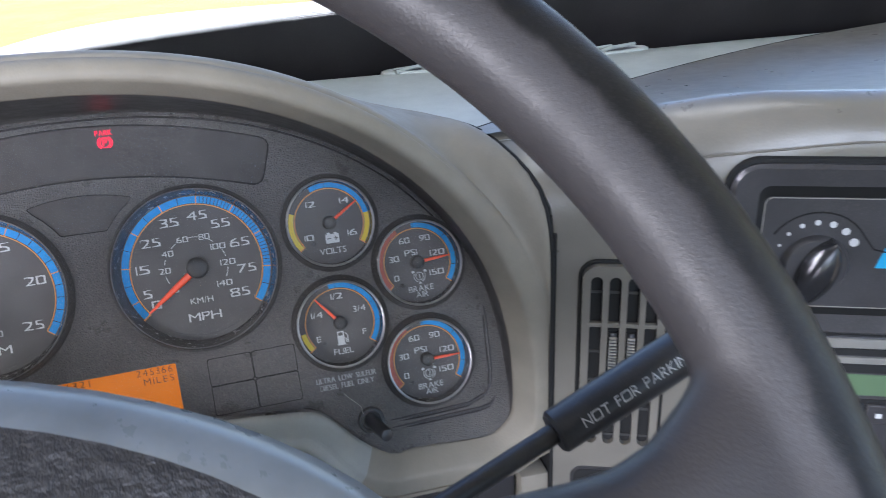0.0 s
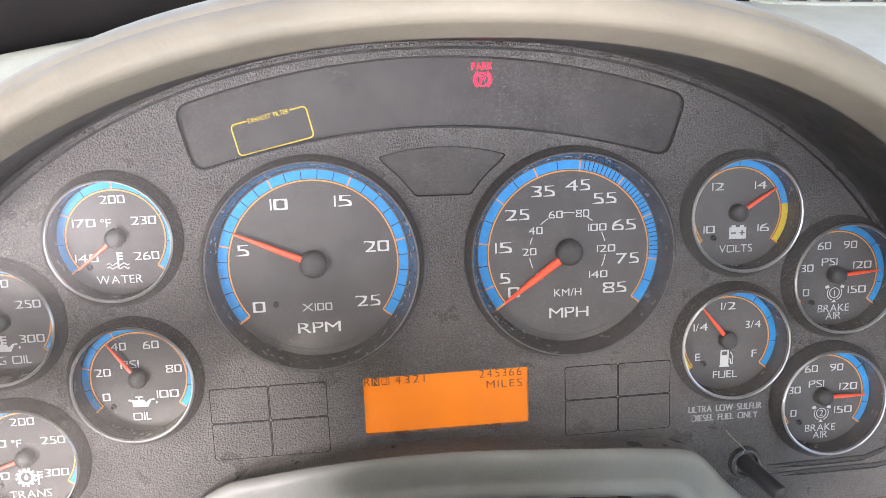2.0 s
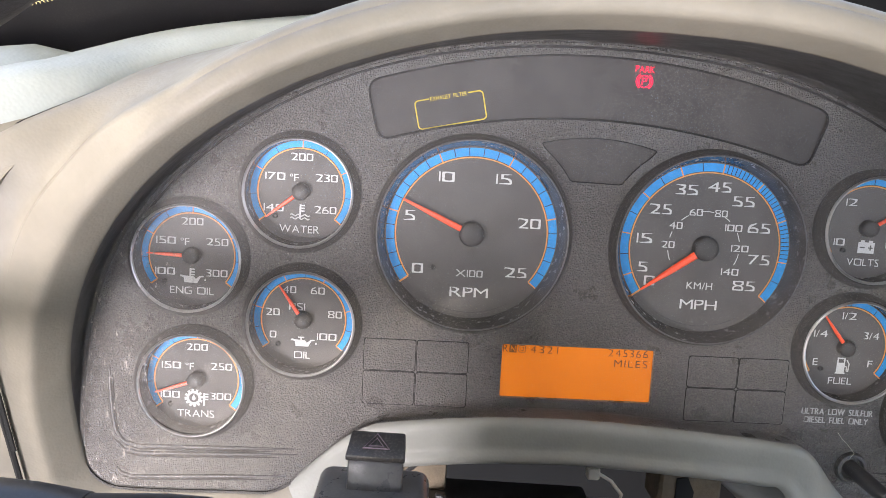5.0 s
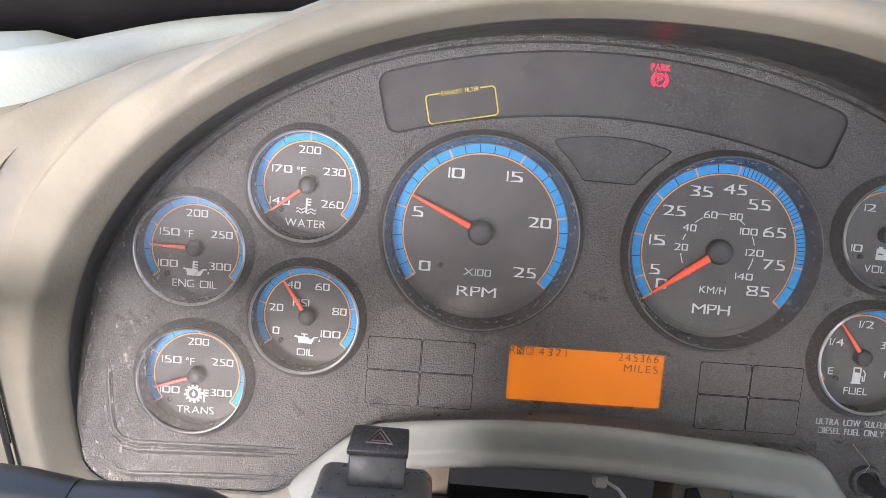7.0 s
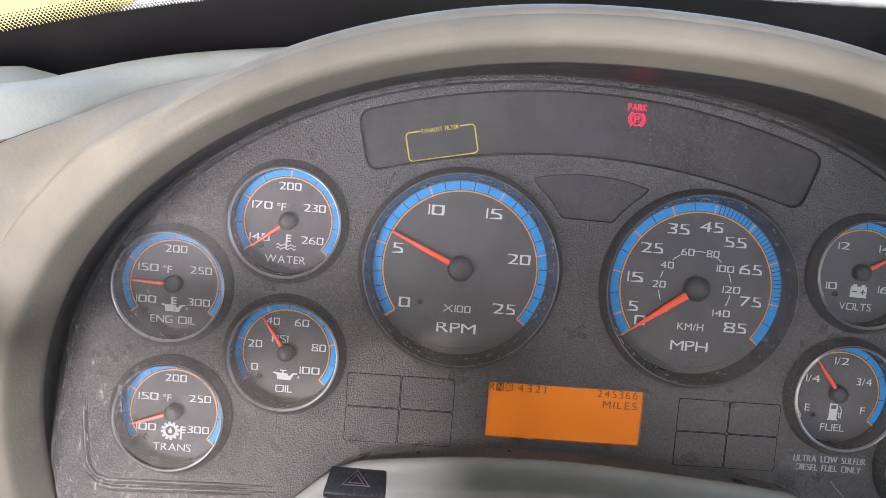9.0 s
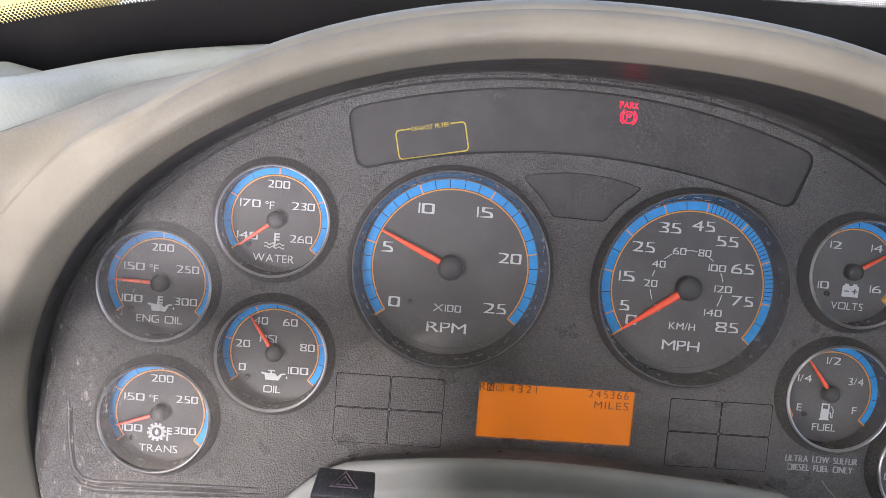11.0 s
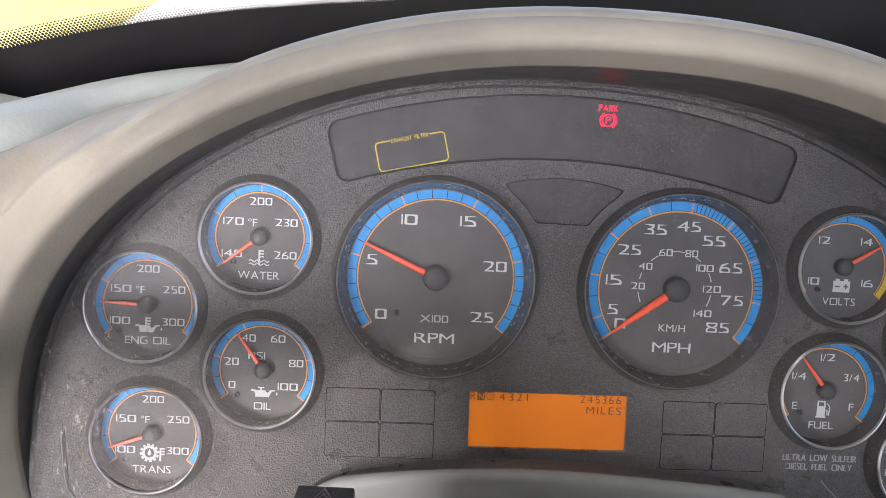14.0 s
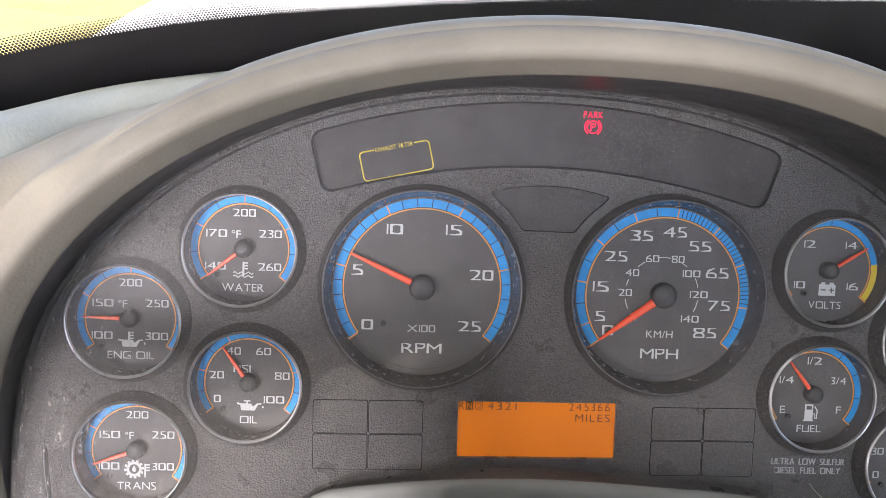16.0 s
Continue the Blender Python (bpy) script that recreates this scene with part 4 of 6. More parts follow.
part("gear_mark", lettering(bmesh.new(), "N", askew(-0.0331, -0.0573), 0.0031, LY - 0.0002, 0.0024, turn=ASKEW), LCD, display, smooth=False)

# blank switch tiles
for cx, cz, half in ((-0.0824, -0.0730, 0.0263), (0.0828, -0.0710, 0.0256)):
    for sx in (-1, 1):
        for up in (0, 1):
            x0, x1 = sorted((cx + sx * 0.0005, cx + sx * half))
            z0, z1 = (cz + 0.0005, cz + 0.0164) if up else (cz - 0.0175, cz - 0.0005)
            tile = [askew(*p, (cx, cz)) for p in rect(x0, z0, x1, z1, 0.0010, 2)]
            gap = [askew(*p, (cx, cz)) for p in rect(x0 - 0.0004, z0 - 0.0004, x1 + 0.0004, z1 + 0.0004, 0.0011, 2)]
            blank = part("switch_blank", prism(bmesh.new(), tile, -0.0007, 0.001, 0.0003, 1), BLACK, panel)
            part("blank_gap", prism(bmesh.new(), gap, -0.00025, 0.001), GAP_AND_SHADE, blank, smooth=False)

# moulded steps along the foot of the panel, each a ridge with its shade drawn as a dark line
STEPS = [[(-0.2366, -0.0800), (-0.2363, -0.0907), (-0.2348, -0.1056), (-0.2330, -0.1150), (-0.2288, -0.1202), (-0.2218, -0.1219), (-0.1800, -0.1203), (-0.1422, -0.1186)],
         [(-0.2340, -0.1190), (-0.2290, -0.1243), (-0.2202, -0.1258), (-0.1800, -0.1236), (-0.1399, -0.1215)],
         [(-0.2330, -0.1335), (-0.2300, -0.1374), (-0.2240, -0.1386), (-0.1850, -0.1361), (-0.1451, -0.1337)],
         [(0.2303, -0.0500), (0.2301, -0.0620), (0.2292, -0.0901), (0.2276, -0.1000), (0.2235, -0.1062), (0.2119, -0.1104), (0.1856, -0.1115), (0.1600, -0.1117)],
         [(0.2300, -0.1090), (0.2262, -0.1135), (0.2189, -0.1149), (0.1900, -0.1158), (0.1610, -0.1166)]]
for line in STEPS:
    fine_line = []
    for (xa, za), (xb, zb) in zip(line, line[1:]):
        fine_line += [(xa + (xb - xa) * k / 4, za + (zb - za) * k / 4) for k in range(4)]
    fine_line.append(line[-1])
    ends_taper = [min(1.0, 0.25 + 0.25 * min(k, len(fine_line) - 1 - k)) for k in range(len(fine_line))]
    ridge = part("moulded_step", tube(bmesh.new(), [(x, 0.0001, z) for x, z in fine_line], [0.0011 * w for w in ends_taper], 10), SMOOTH, panel, "smooth moulded ridge")
    part("step_shade", tube(bmesh.new(), [(x - 0.0014 * math.copysign(1, x), 0.0004, z - 0.0016) for x, z in fine_line], [0.0008 * w for w in ends_taper], 8), GAP_AND_SHADE, ridge, "near-black line standing for the shade beside the ridge")

# fuel notice
notice = part("fuel_notice", prism(bmesh.new(), [askew(*p, (0.137, -0.0819)) for p in rect(0.1164, -0.0882, 0.1576, -0.0756, 0.0006, 2)], -0.0003, 0.001), BLACK, panel, "black sticker with white capitals", smooth=False)
bm = bmesh.new()
for bold in (-1, 1):          # two strikes a hair apart, for heavy capitals
    lettering(bm, "ULTRA LOW SULFUR", (0.1370 + 0.00013 * bold, -0.0796), 0.0032, -0.00045 - 0.00005 * bold, 0.0371)
    lettering(bm, "DIESEL FUEL ONLY", (0.1370 + 0.00013 * bold, -0.0842), 0.0032, -0.00045 - 0.00005 * bold, 0.0335)
part("notice_words", bm, WHITE, notice, smooth=False)

# ---- gauges ----
DIAL_Y = 0.0045
INK_Y = DIAL_Y - 0.0003
A0, A1 = 217.8, -36.6


def tick(bm, c, a, r0, r1, w, y):
    t = radians(a)
    d, s = Vector((math.cos(t), 0, math.sin(t))), Vector((-math.sin(t), 0, math.cos(t)))
    o = Vector((c[0], y, c[1]))
    vs = [bm.verts.new(o + d * r + s * q * w / 2 + Vector((0, dy, 0))) for dy in (0, -0.0001) for r, q in ((r0, -1), (r1, -1), (r1, 1), (r0, 1))]
    for f in ((0, 1, 2, 3), (7, 6, 5, 4), (0, 4, 5, 1), (1, 5, 6, 2), (2, 6, 7, 3), (3, 7, 4, 0)):
        bm.faces.new([vs[i] for i in f])


def gauge(label, c, R, needle_at, bands, majors, minors, words, icon=None, pin=None):
    """A round dial: bezel, bright ring, dial with bands (colour, from, to), ticks, printed words (text, dx, dz, height, width, material), needle and cap."""
    big = R > 0.04
    ob = thing("gauge", (c[0], 0.006, c[1]), label, "gauge", group="gauges of the instrument panel", m=DASH)
    if big:
        edge, crest, foot = 0.0500, 0.0468, 0.0434
    else:
        edge, crest, foot = 0.0303, 0.0262, 0.0254
    bz = lathe_mesh([(edge - 0.0013, 0.004), (edge, 0.0002), (edge - 0.0001, -0.0010), (edge - 0.0006, -0.0018), (crest + 0.0016, -0.0050), (crest + 0.0009, -0.0064), (crest + 0.0002, -0.0069), (crest - 0.0004, -0.0066)], c, 96)
    part("bezel", bz, RINGS, ob, "dusty rounded black bezel")
    part("inner_wall", lathe_mesh([(crest - 0.0003, -0.0067), (crest - 0.0006, -0.0055), (foot + 0.0002, DIAL_Y - 0.001), (foot, DIAL_Y + 0.0005)], c, 96), WALL, ob, "glossy black wall round the dial")
    part("bright_ring", lathe_mesh([(crest + 0.0008, -0.0064), (crest + 0.0007, -0.0071), (crest + 0.0001, -0.0076), (crest - 0.0004, -0.0074), (crest - 0.0006, -0.0060)] if not big else [(crest + 0.0005, -0.0068), (crest + 0.0002, -0.0072), (crest - 0.0001, -0.0071), (crest - 0.0003, -0.0064)], c, 96), DULL if big else CHROME, ob, "thin dark ring" if big else "thin bright metal ring")
    dial = part("dial", lathe_mesh([(foot + 0.0012, DIAL_Y + 0.001), (foot + 0.0012, DIAL_Y), (0.0, DIAL_Y)], c), DIAL, ob, "matt black printed dial", smooth=False)
    r_line, r0, r1 = (0.0381, 0.0388, 0.0429) if big else (0.0213, 0.0220, 0.0250)
    for mat, a, z in bands:
        part("scale_band", arc_band(bmesh.new(), c, r0, r1, a, z, INK_Y, 0.0001, 56), mat, dial, smooth=False)
    part("scale_line", arc_band(bmesh.new(), c, r_line - 0.0003, r_line + 0.0003, A0, A1, INK_Y, 0.0001, 64), ORANGE, dial, smooth=False)
    bm = bmesh.new()
    for a in minors:
        tick(bm, c, a, r0, r1, 0.00036 if big else 0.00028, INK_Y - 0.0002)
    if minors:
        part("scale_ticks", bm, TICK, dial, smooth=False, kind="stuff")
    for a in majors:
        bm = bmesh.new()
        tick(bm, c, a, r0 - 0.0005, r1 + (0.0006 if a in (A0, A1) else 0.0), (0.0009 if a in (A0, A1) else 0.0006) * (1 if big else 0.75), INK_Y - 0.0002)
        part("scale_mark", bm, ORANGE, dial, smooth=False)
    for text, dx, dz, h, wide, mat in words:
        part("print", lettering(bmesh.new(), text, (c[0] + dx, c[1] + dz), h, INK_Y, wide), mat, dial, smooth=False)
    if icon:
        bm = bmesh.new()
        icon(bm, c)
        part("symbol", bm, WHITE, dial, smooth=False)
    if pin:
        pc = (c[0] + pin[0], c[1] + pin[1])
        part("zero_stop", lathe_mesh([(0.0013, DIAL_Y), (0.0013, DIAL_Y - 0.0012), (0.0008, DIAL_Y - 0.0015), (0.0007, DIAL_Y - 0.0004), (0.0, DIAL_Y - 0.0004)], pc, 16), HUB, dial)
    if big:
        part("faint_arc", arc_band(bmesh.new(), c, 0.0402, 0.0405, 238, 301, INK_Y, 0.0001, 24), HUB, dial, "faint curved line", smooth=False)
    hr = 0.0063 if big else 0.0043
    t = radians(needle_at)
    d, s = Vector((math.cos(t), 0, math.sin(t))), Vector((-math.sin(t), 0, math.cos(t)))
    o = Vector((c[0], 0.0, c[1]))
    L = 0.0386 if big else 0.0217
    w0, w1 = (0.0016, 0.00055) if big else (0.0011, 0.0004)
    if c[0] > 0 and big:
        w0 = 0.0021
    bm = bmesh.new()
    secs = []
    for r, w, hgt in ((hr * 0.55, w0, 0.0008), (L * 0.55, w0 * 0.72 + w1 * 0.28, 0.0007), (L - 0.001, w1 * 1.1, 0.0004), (L, w1 * 0.5, 0.0002)):
        at = o + d * r
        secs.append([bm.verts.new(at + v) for v in (s * w + Vector((0, 0.0018, 0)), s * w * 0.55 + Vector((0, 0.0018 - hgt, 0)), -s * w * 0.55 + Vector((0, 0.0018 - hgt, 0)), -s * w + Vector((0, 0.0018, 0)))])
    for a, z in zip(secs, secs[1:]):
        for k in range(4):
            bm.faces.new((a[k], a[(k + 1) % 4], z[(k + 1) % 4], z[k]))
    bm.faces.new(secs[0])
    bm.faces.new(secs[-1][::-1])
    pointer = part("needle", bm, NEEDLE, ob, "bright orange-red needle")
    part("hub_cap", lathe_mesh([(hr, DIAL_Y), (hr, 0.0016), (hr * 0.96, 0.0006), (hr * 0.8, -0.0003), (hr * 0.4, -0.0008), (0.0, -0.0009)], c, 32), HUB, pointer, "matt dark needle cap")
    return ob


def lathe_mesh(profile, c, n=64):
    bm = bmesh.new()
    lathe(bm, profile, c, n)
    return bm


def at_value(v, top):
    return A0 + (A1 - A0) * v / top


# engine speed
words = [(t, x, z, 0.0050, w, WHITE) for t, x, z, w in (("0", -0.0258, -0.0193, 0.0057), ("5", -0.0316, 0.0072, 0.0056), ("10", -0.0144, 0.0276, 0.0079), ("15", 0.0141, 0.0284, 0.0079), ("20", 0.0286, 0.0071, 0.0114), ("25", 0.0238, -0.0183, 0.0113))]
words += [("RPM", 0.0010, -0.0300, 0.0048, 0.0196, WHITE), ("X100", 0.0004, -0.0203, 0.0035, 0.0138, GREY_PRINT)]
gauge("round engine speed gauge with a blue scale reading six", RPM_AT, LARGE, 156.4, [(BLUE, A0, A1)], [at_value(v, 25) for v in (0, 5, 10, 15, 20, 25)],
      [at_value(v, 25) for v in range(26) if v % 5], words, pin=(-0.0180, -0.0183))

# road speed
words = [(t, x, z, 0.0050, w, WHITE) for t, x, z, w in (("0", -0.0261, -0.0185, 0.0056), ("5", -0.0304, -0.0116, 0.0053), ("15", -0.0309, 0.0030, 0.0079), ("25", -0.0244, 0.0182, 0.0113), ("35", -0.0124, 0.0288, 0.0112), ("45", 0.0040, 0.0312, 0.0117),
                                                     ("55", 0.0168, 0.0248, 0.0114), ("65", 0.0264, 0.0120, 0.0114), ("75", 0.0284, -0.0041, 0.0111), ("85", 0.0225, -0.0180, 0.0115))]
words += [(t, x, z, 0.0034, w, WHITE) for t, x, z, w in (("0", -0.0140, -0.0113, 0.0031), ("20", -0.0187, 0.0006, 0.0067), ("40", -0.0158, 0.0105, 0.0067), ("60", -0.0063, 0.0178, 0.0067), ("80", 0.0064, 0.0180, 0.0064), ("100", 0.0136, 0.0112, 0.0088), ("120", 0.0180, 0.0010, 0.0089), ("140", 0.0144, -0.0113, 0.0089))]
words += [("MPH", 0.0004, -0.0293, 0.0049, 0.0191, WHITE), ("KM/H", -0.0002, -0.0195, 0.0035, 0.0132, WHITE)]
majors = [A0, *[at_value(v, 85) for v in range(5, 86, 10)]]
minors = [at_value(v, 85) for v in range(10, 81, 10)] + [at_value(v, 85) for v in range(46, 75) if v % 10 not in (0, 5)]
def km_scale(bm, c):
    for a, z in ((205, 189), (168, 158), (135, 121), (101, 80), (61, 50), (28, 13), (-7, -26)):
        arc_band(bm, (c[0] - 0.0005, c[1] + 0.0004), 0.0180, 0.0184, a, z, INK_Y, 0.0001, 10)



gauge("round road speed gauge with its needle near zero", MPH_AT, LARGE, 216.8, [(BLUE, A0, A1)], majors, minors, words, icon=km_scale)


def wave(bm, c, z):
    tube(bm, [(c[0] + (i - 6) * 0.0008, INK_Y, c[1] + z + 0.0005 * math.sin(i * math.pi / 2)) for i in range(13)], 0.00035, 5)


def thermometer(bm, c, x=0.0, z=0.0):
    box(bm, (c[0] + x - 0.0006, INK_Y - 0.0001, c[1] + z - 0.001), (c[0] + x + 0.0003, INK_Y, c[1] + z + 0.0058))
    for k in range(3):
        box(bm, (c[0] + x + 0.0003, INK_Y - 0.0001, c[1] + z + 0.0022 + 0.0014 * k), (c[0] + x + 0.0020, INK_Y, c[1] + z + 0.0029 + 0.0014 * k))


def water_icon(bm, c):
    thermometer(bm, c, 0.0002, -0.0122)
    wave(bm, c, -0.0118)
    wave(bm, c, -0.0134)


def can(bm, c, z=0.0):
    prism(bm, [(c[0] + x, c[1] + z + q) for x, q in ((-0.0035, -0.0022), (0.0030, -0.0022), (0.0046, 0.0008), (0.0062, 0.0010), (0.0060, 0.0016), (0.0040, 0.0014), (0.0022, -0.0002), (0.0012, 0.0012), (-0.0030, 0.0012), (-0.0055, 0.0016), (-0.0058, 0.0008), (-0.0040, 0.0004))], INK_Y - 0.0001, INK_Y)
    prism(bm, [(c[0] + 0.0069 + x, c[1] + z + q) for x, q in ((-0.0005, -0.0006), (0.0, -0.0010), (0.0005, -0.0006), (0.0, 0.0004))], INK_Y - 0.0001, INK_Y)


def oil_icon(bm, c):
    can(bm, c, -0.0118)
    box(bm, (c[0] - 0.0012, INK_Y - 0.0001, c[1] - 0.0106), (c[0] - 0.0004, INK_Y, c[1] - 0.0094))
    box(bm, (c[0] - 0.0024, INK_Y - 0.0001, c[1] - 0.0096), (c[0] + 0.0008, INK_Y, c[1] - 0.0090))


def engine_oil_icon(bm, c):
    can(bm, c, -0.0118)
    thermometer(bm, c, -0.0004, -0.0124)


def gear_icon(bm, c):
    cc = (c[0] - 0.0012, c[1] - 0.0100)
    arc_band(bm, cc, 0.0024, 0.0037, 0, 360, INK_Y, 0.0001, 32)
    for k in range(12):
        tick(bm, cc, 30 * k + 8, 0.0035, 0.0047, 0.0013, INK_Y)
    prism(bm, [(cc[0] + x, cc[1] + q) for x, q in ((0, 0.0019), (0.0010, 0.0), (0.0007, -0.0011), (0, -0.0014), (-0.0007, -0.0011), (-0.0010, 0.0))], INK_Y - 0.0001, INK_Y)
    thermometer(bm, c, 0.0043, -0.0130)


def battery_icon(bm, c):
    x, z = c[0] + 0.0006, c[1] - 0.0098
    box(bm, (x - 0.0042, INK_Y - 0.0001, z - 0.0029), (x + 0.0042, INK_Y, z + 0.0027))
    for k in (-0.0021, 0.0021):
        box(bm, (x + k - 0.0010, INK_Y - 0.0001, z + 0.0027), (x + k + 0.0010, INK_Y, z + 0.0037))


def pump_icon(bm, c):
    box(bm, (c[0] - 0.0028, INK_Y - 0.0001, c[1] - 0.0134), (c[0] + 0.0014, INK_Y, c[1] - 0.0082))
    for x0, x1, z0, z1 in ((-0.0028, 0.0014, -0.0062, -0.0055), (-0.0028, -0.0021, -0.0082, -0.0062), (0.0007, 0.0014, -0.0082, -0.0062), (-0.0033, 0.0019, -0.0141, -0.0134)):
        box(bm, (c[0] + x0, INK_Y - 0.0001, c[1] + z0), (c[0] + x1, INK_Y, c[1] + z1))
    tube(bm, [(c[0] + x, INK_Y, c[1] + z) for x, z in ((0.0012, -0.0100), (0.0024, -0.0102), (0.0026, -0.0126), (0.0034, -0.0128), (0.0036, -0.0086), (0.0022, -0.0066))], 0.0003, 5)


def brake_icon(bm, c):
    cc = (c[0] + 0.0003, c[1] - 0.0092)
    arc_band(bm, cc, 0.0023, 0.0027, 0, 360, INK_Y, 0.0001, 24)
    arc_band(bm, cc, 0.0035, 0.0039, 150, 250, INK_Y, 0.0001, 12)
    arc_band(bm, cc, 0.0035, 0.0039, -70, 30, INK_Y, 0.0001, 12)
    for sgn in (-1, 1):
        prism(bm, [(cc[0] + sgn * x, cc[1] + q) for x, q in ((0.0026, 0.0026), (0.0046, 0.0022), (0.0050, 0.0034), (0.0034, 0.0040))], INK_Y - 0.0001, INK_Y)
    prism(bm, [(cc[0] + x, cc[1] + q) for x, q in ((-0.0012, -0.0048), (0.0012, -0.0048), (0.0, -0.0032))], INK_Y - 0.0001, INK_Y)


S = 0.0036


def temps(low, a, b, mid, high, unit):
    return [(t, x, z, S, w, WHITE) for t, x, z, w in ((low, -0.0132, -0.0088, 0.0099), (a, -0.0130, 0.0069, 0.0098), (mid, -0.0002, 0.0171, 0.0108), (b, 0.0124, 0.0075, 0.0109), (high, 0.0125, -0.0084, 0.0109), (unit, -0.0037, 0.0067, 0.0044))]


mid_marks = [A0, 90, 90 - 63.5, A1, 153.5]
fine = [A0 - 31.8 * k for k in range(1, 8) if k % 2]
gauge("round water temperature gauge with its needle at the low end", WATER_AT, SMALL, 219.2, [(BLUE, A0, A1)], mid_marks, fine,
      temps("140", "170", "230", "200", "260", "\u00b0F") + [("WATER", 0.0, -0.0188, 0.0037, 0.0198, WHITE)], water_icon, (-0.0123, -0.0129))
gauge("round engine oil temperature gauge with a dusty lens", ENGINE_OIL_AT, SMALL, 179.4, [(BLUE, A0, A1)], mid_marks, fine,
      temps("100", "150", "250", "200", "300", "\u00b0F") + [("ENG OIL", 0.0004, -0.0180, 0.0037, 0.0220, WHITE)], engine_oil_icon, (-0.0133, -0.0140))
gauge("round transmission temperature gauge with a dusty lens", TRANS_AT, SMALL, 199.8, [(BLUE, A0, A1)], mid_marks, fine,
      temps("100", "150", "250", "200", "300", "\u00b0F") + [("TRANS", 0.0, -0.0183, 0.0037, 0.0187, WHITE)], gear_icon, (-0.0130, -0.0138))
psi = [(t, x, z, S, w, WHITE) for t, x, z, w in (("0", -0.0151, -0.0086, 0.0034), ("20", -0.0157, 0.0031, 0.0070), ("40", -0.0078, 0.0151, 0.0068), ("60", 0.0065, 0.0154, 0.0071), ("80", 0.0158, 0.0036, 0.0071), ("100", 0.0122, -0.0083, 0.0099), ("PSI", -0.0036, 0.0065, 0.0082), ("OIL", 0.0001, -0.0186, 0.0083))]
gauge("round oil pressure gauge with an orange needle near forty", OIL_AT, SMALL, 126.0, [(BLUE, A0, A1)], [at_value(v, 100) for v in (0, 20, 40, 60, 80, 100)], [at_value(v, 100) for v in (10, 30, 50, 70, 90)], psi, oil_icon, (-0.0124, -0.0134))
volts = [(t, x, z, S, w, WHITE) for t, x, z, w in (("10", -0.0135, -0.0078, 0.0057), ("12", -0.0100, 0.0126, 0.0058), ("14", 0.0110, 0.0128, 0.0059), ("16", 0.0133, -0.0076, 0.0058), ("VOLTS", 0.0, -0.0174, 0.0163))]
vg = gauge("round battery volts gauge with blue and yellow scale", VOLTS_AT, SMALL, 33.0, [(YELLOW, A0, 160), (BLUE, 114, 9), (YELLOW, 9, A1)], [A0, A1], [90], volts, battery_icon, (-0.0112, -0.0119))
bm = bmesh.new()
BX, BZ = VOLTS_AT[0] + 0.0006, VOLTS_AT[1] - 0.0098
box(bm, (BX - 0.0033, INK_Y - 0.0004, BZ - 0.0003), (BX - 0.0009, INK_Y - 0.0002, BZ + 0.0003))
box(bm, (BX + 0.0009, INK_Y - 0.0004, BZ - 0.0003), (BX + 0.0033, INK_Y - 0.0002, BZ + 0.0003))
box(bm, (BX + 0.0018, INK_Y - 0.0004, BZ - 0.0013), (BX + 0.0024, INK_Y - 0.0002, BZ + 0.0013))
part("battery_signs", bm, DIAL, vg, smooth=False)
fuel = [(t, x, z, S, w, WHITE) for t, x, z, w in (("1/4", -0.0134, 0.0066, 0.0072), ("1/2", 0.0001, 0.0167, 0.0073), ("3/4", 0.0130, 0.0070, 0.0080), ("E", -0.0143, -0.0085, 0.0026), ("F", 0.0144, -0.0079, 0.0025), ("FUEL", 0.0, -0.0179, 0.0124))]
gauge("round fuel gauge with its needle over a quarter", FUEL_AT, SMALL, 129.5, [(YELLOW, A0, 190), (BLUE, 100, A1)], [A0, A1], [90, 56, 26, -4], fuel, pump_icon, (-0.0112, -0.0119))
RED_BAND = material("dull_red_scale_print", (0.45, 0.10, 0.06), 0.55)
for at, no, ang in ((AIR_ONE_AT, "1", 5.0), (AIR_TWO_AT, "2", 1.0)):
    air = [(t, x, z, S, w, WHITE) for t, x, z, w in (("0", -0.0144, -0.0086, 0.0032), ("30", -0.0146, 0.0036, 0.0065), ("60", -0.0065, 0.0144, 0.0068), ("90", 0.0068, 0.0146, 0.0069), ("120", 0.0137, 0.0044, 0.0094), ("150", 0.0118, -0.0079, 0.0094), ("PSI", -0.0033, 0.0064, 0.0081), ("BRAKE", 0.0003, -0.0169, 0.0161), ("AIR", 0.0005, -0.0208, 0.0078))]
    air.append((no, 0.0003, -0.0092, 0.0030, 0.0012 if no == "1" else 0.0019, WHITE))
    gauge("round brake air pressure gauge with a bright ring", at, SMALL, ang, [(RED_BAND, A0, 118), (BLUE, 92, A1)], [A0, A1], [90, 38, -11], air, brake_icon, (-0.0112, -0.0136))

# trip reset rod in the panel's lower corner
rod = thing("reset_rod", (0.144, 0.0, -0.107), "short black plastic rod in a round socket", "control rod", m=DASH)
part("socket", lathe_mesh([(0.0085, 0.001), (0.0085, -0.0006), (0.0075, -0.0022), (0.0062, -0.0024), (0.0056, -0.0010), (0.0054, 0.0008), (0.0, 0.0008)], (0.1485, -0.1092), 32), RINGS, rod, "round black socket")
tube(bm := bmesh.new(), [(0.1485, 0.0, -0.1092), (0.1488, -0.004, -0.1095), (0.1540, -0.0245, -0.1138), (0.1543, -0.0256, -0.1140), (0.1545, -0.0262, -0.1141)], [0.0042, 0.0042, 0.0040, 0.0036, 0.0020], 20)
part("stem", bm, LEVER, rod, "black plastic stem")

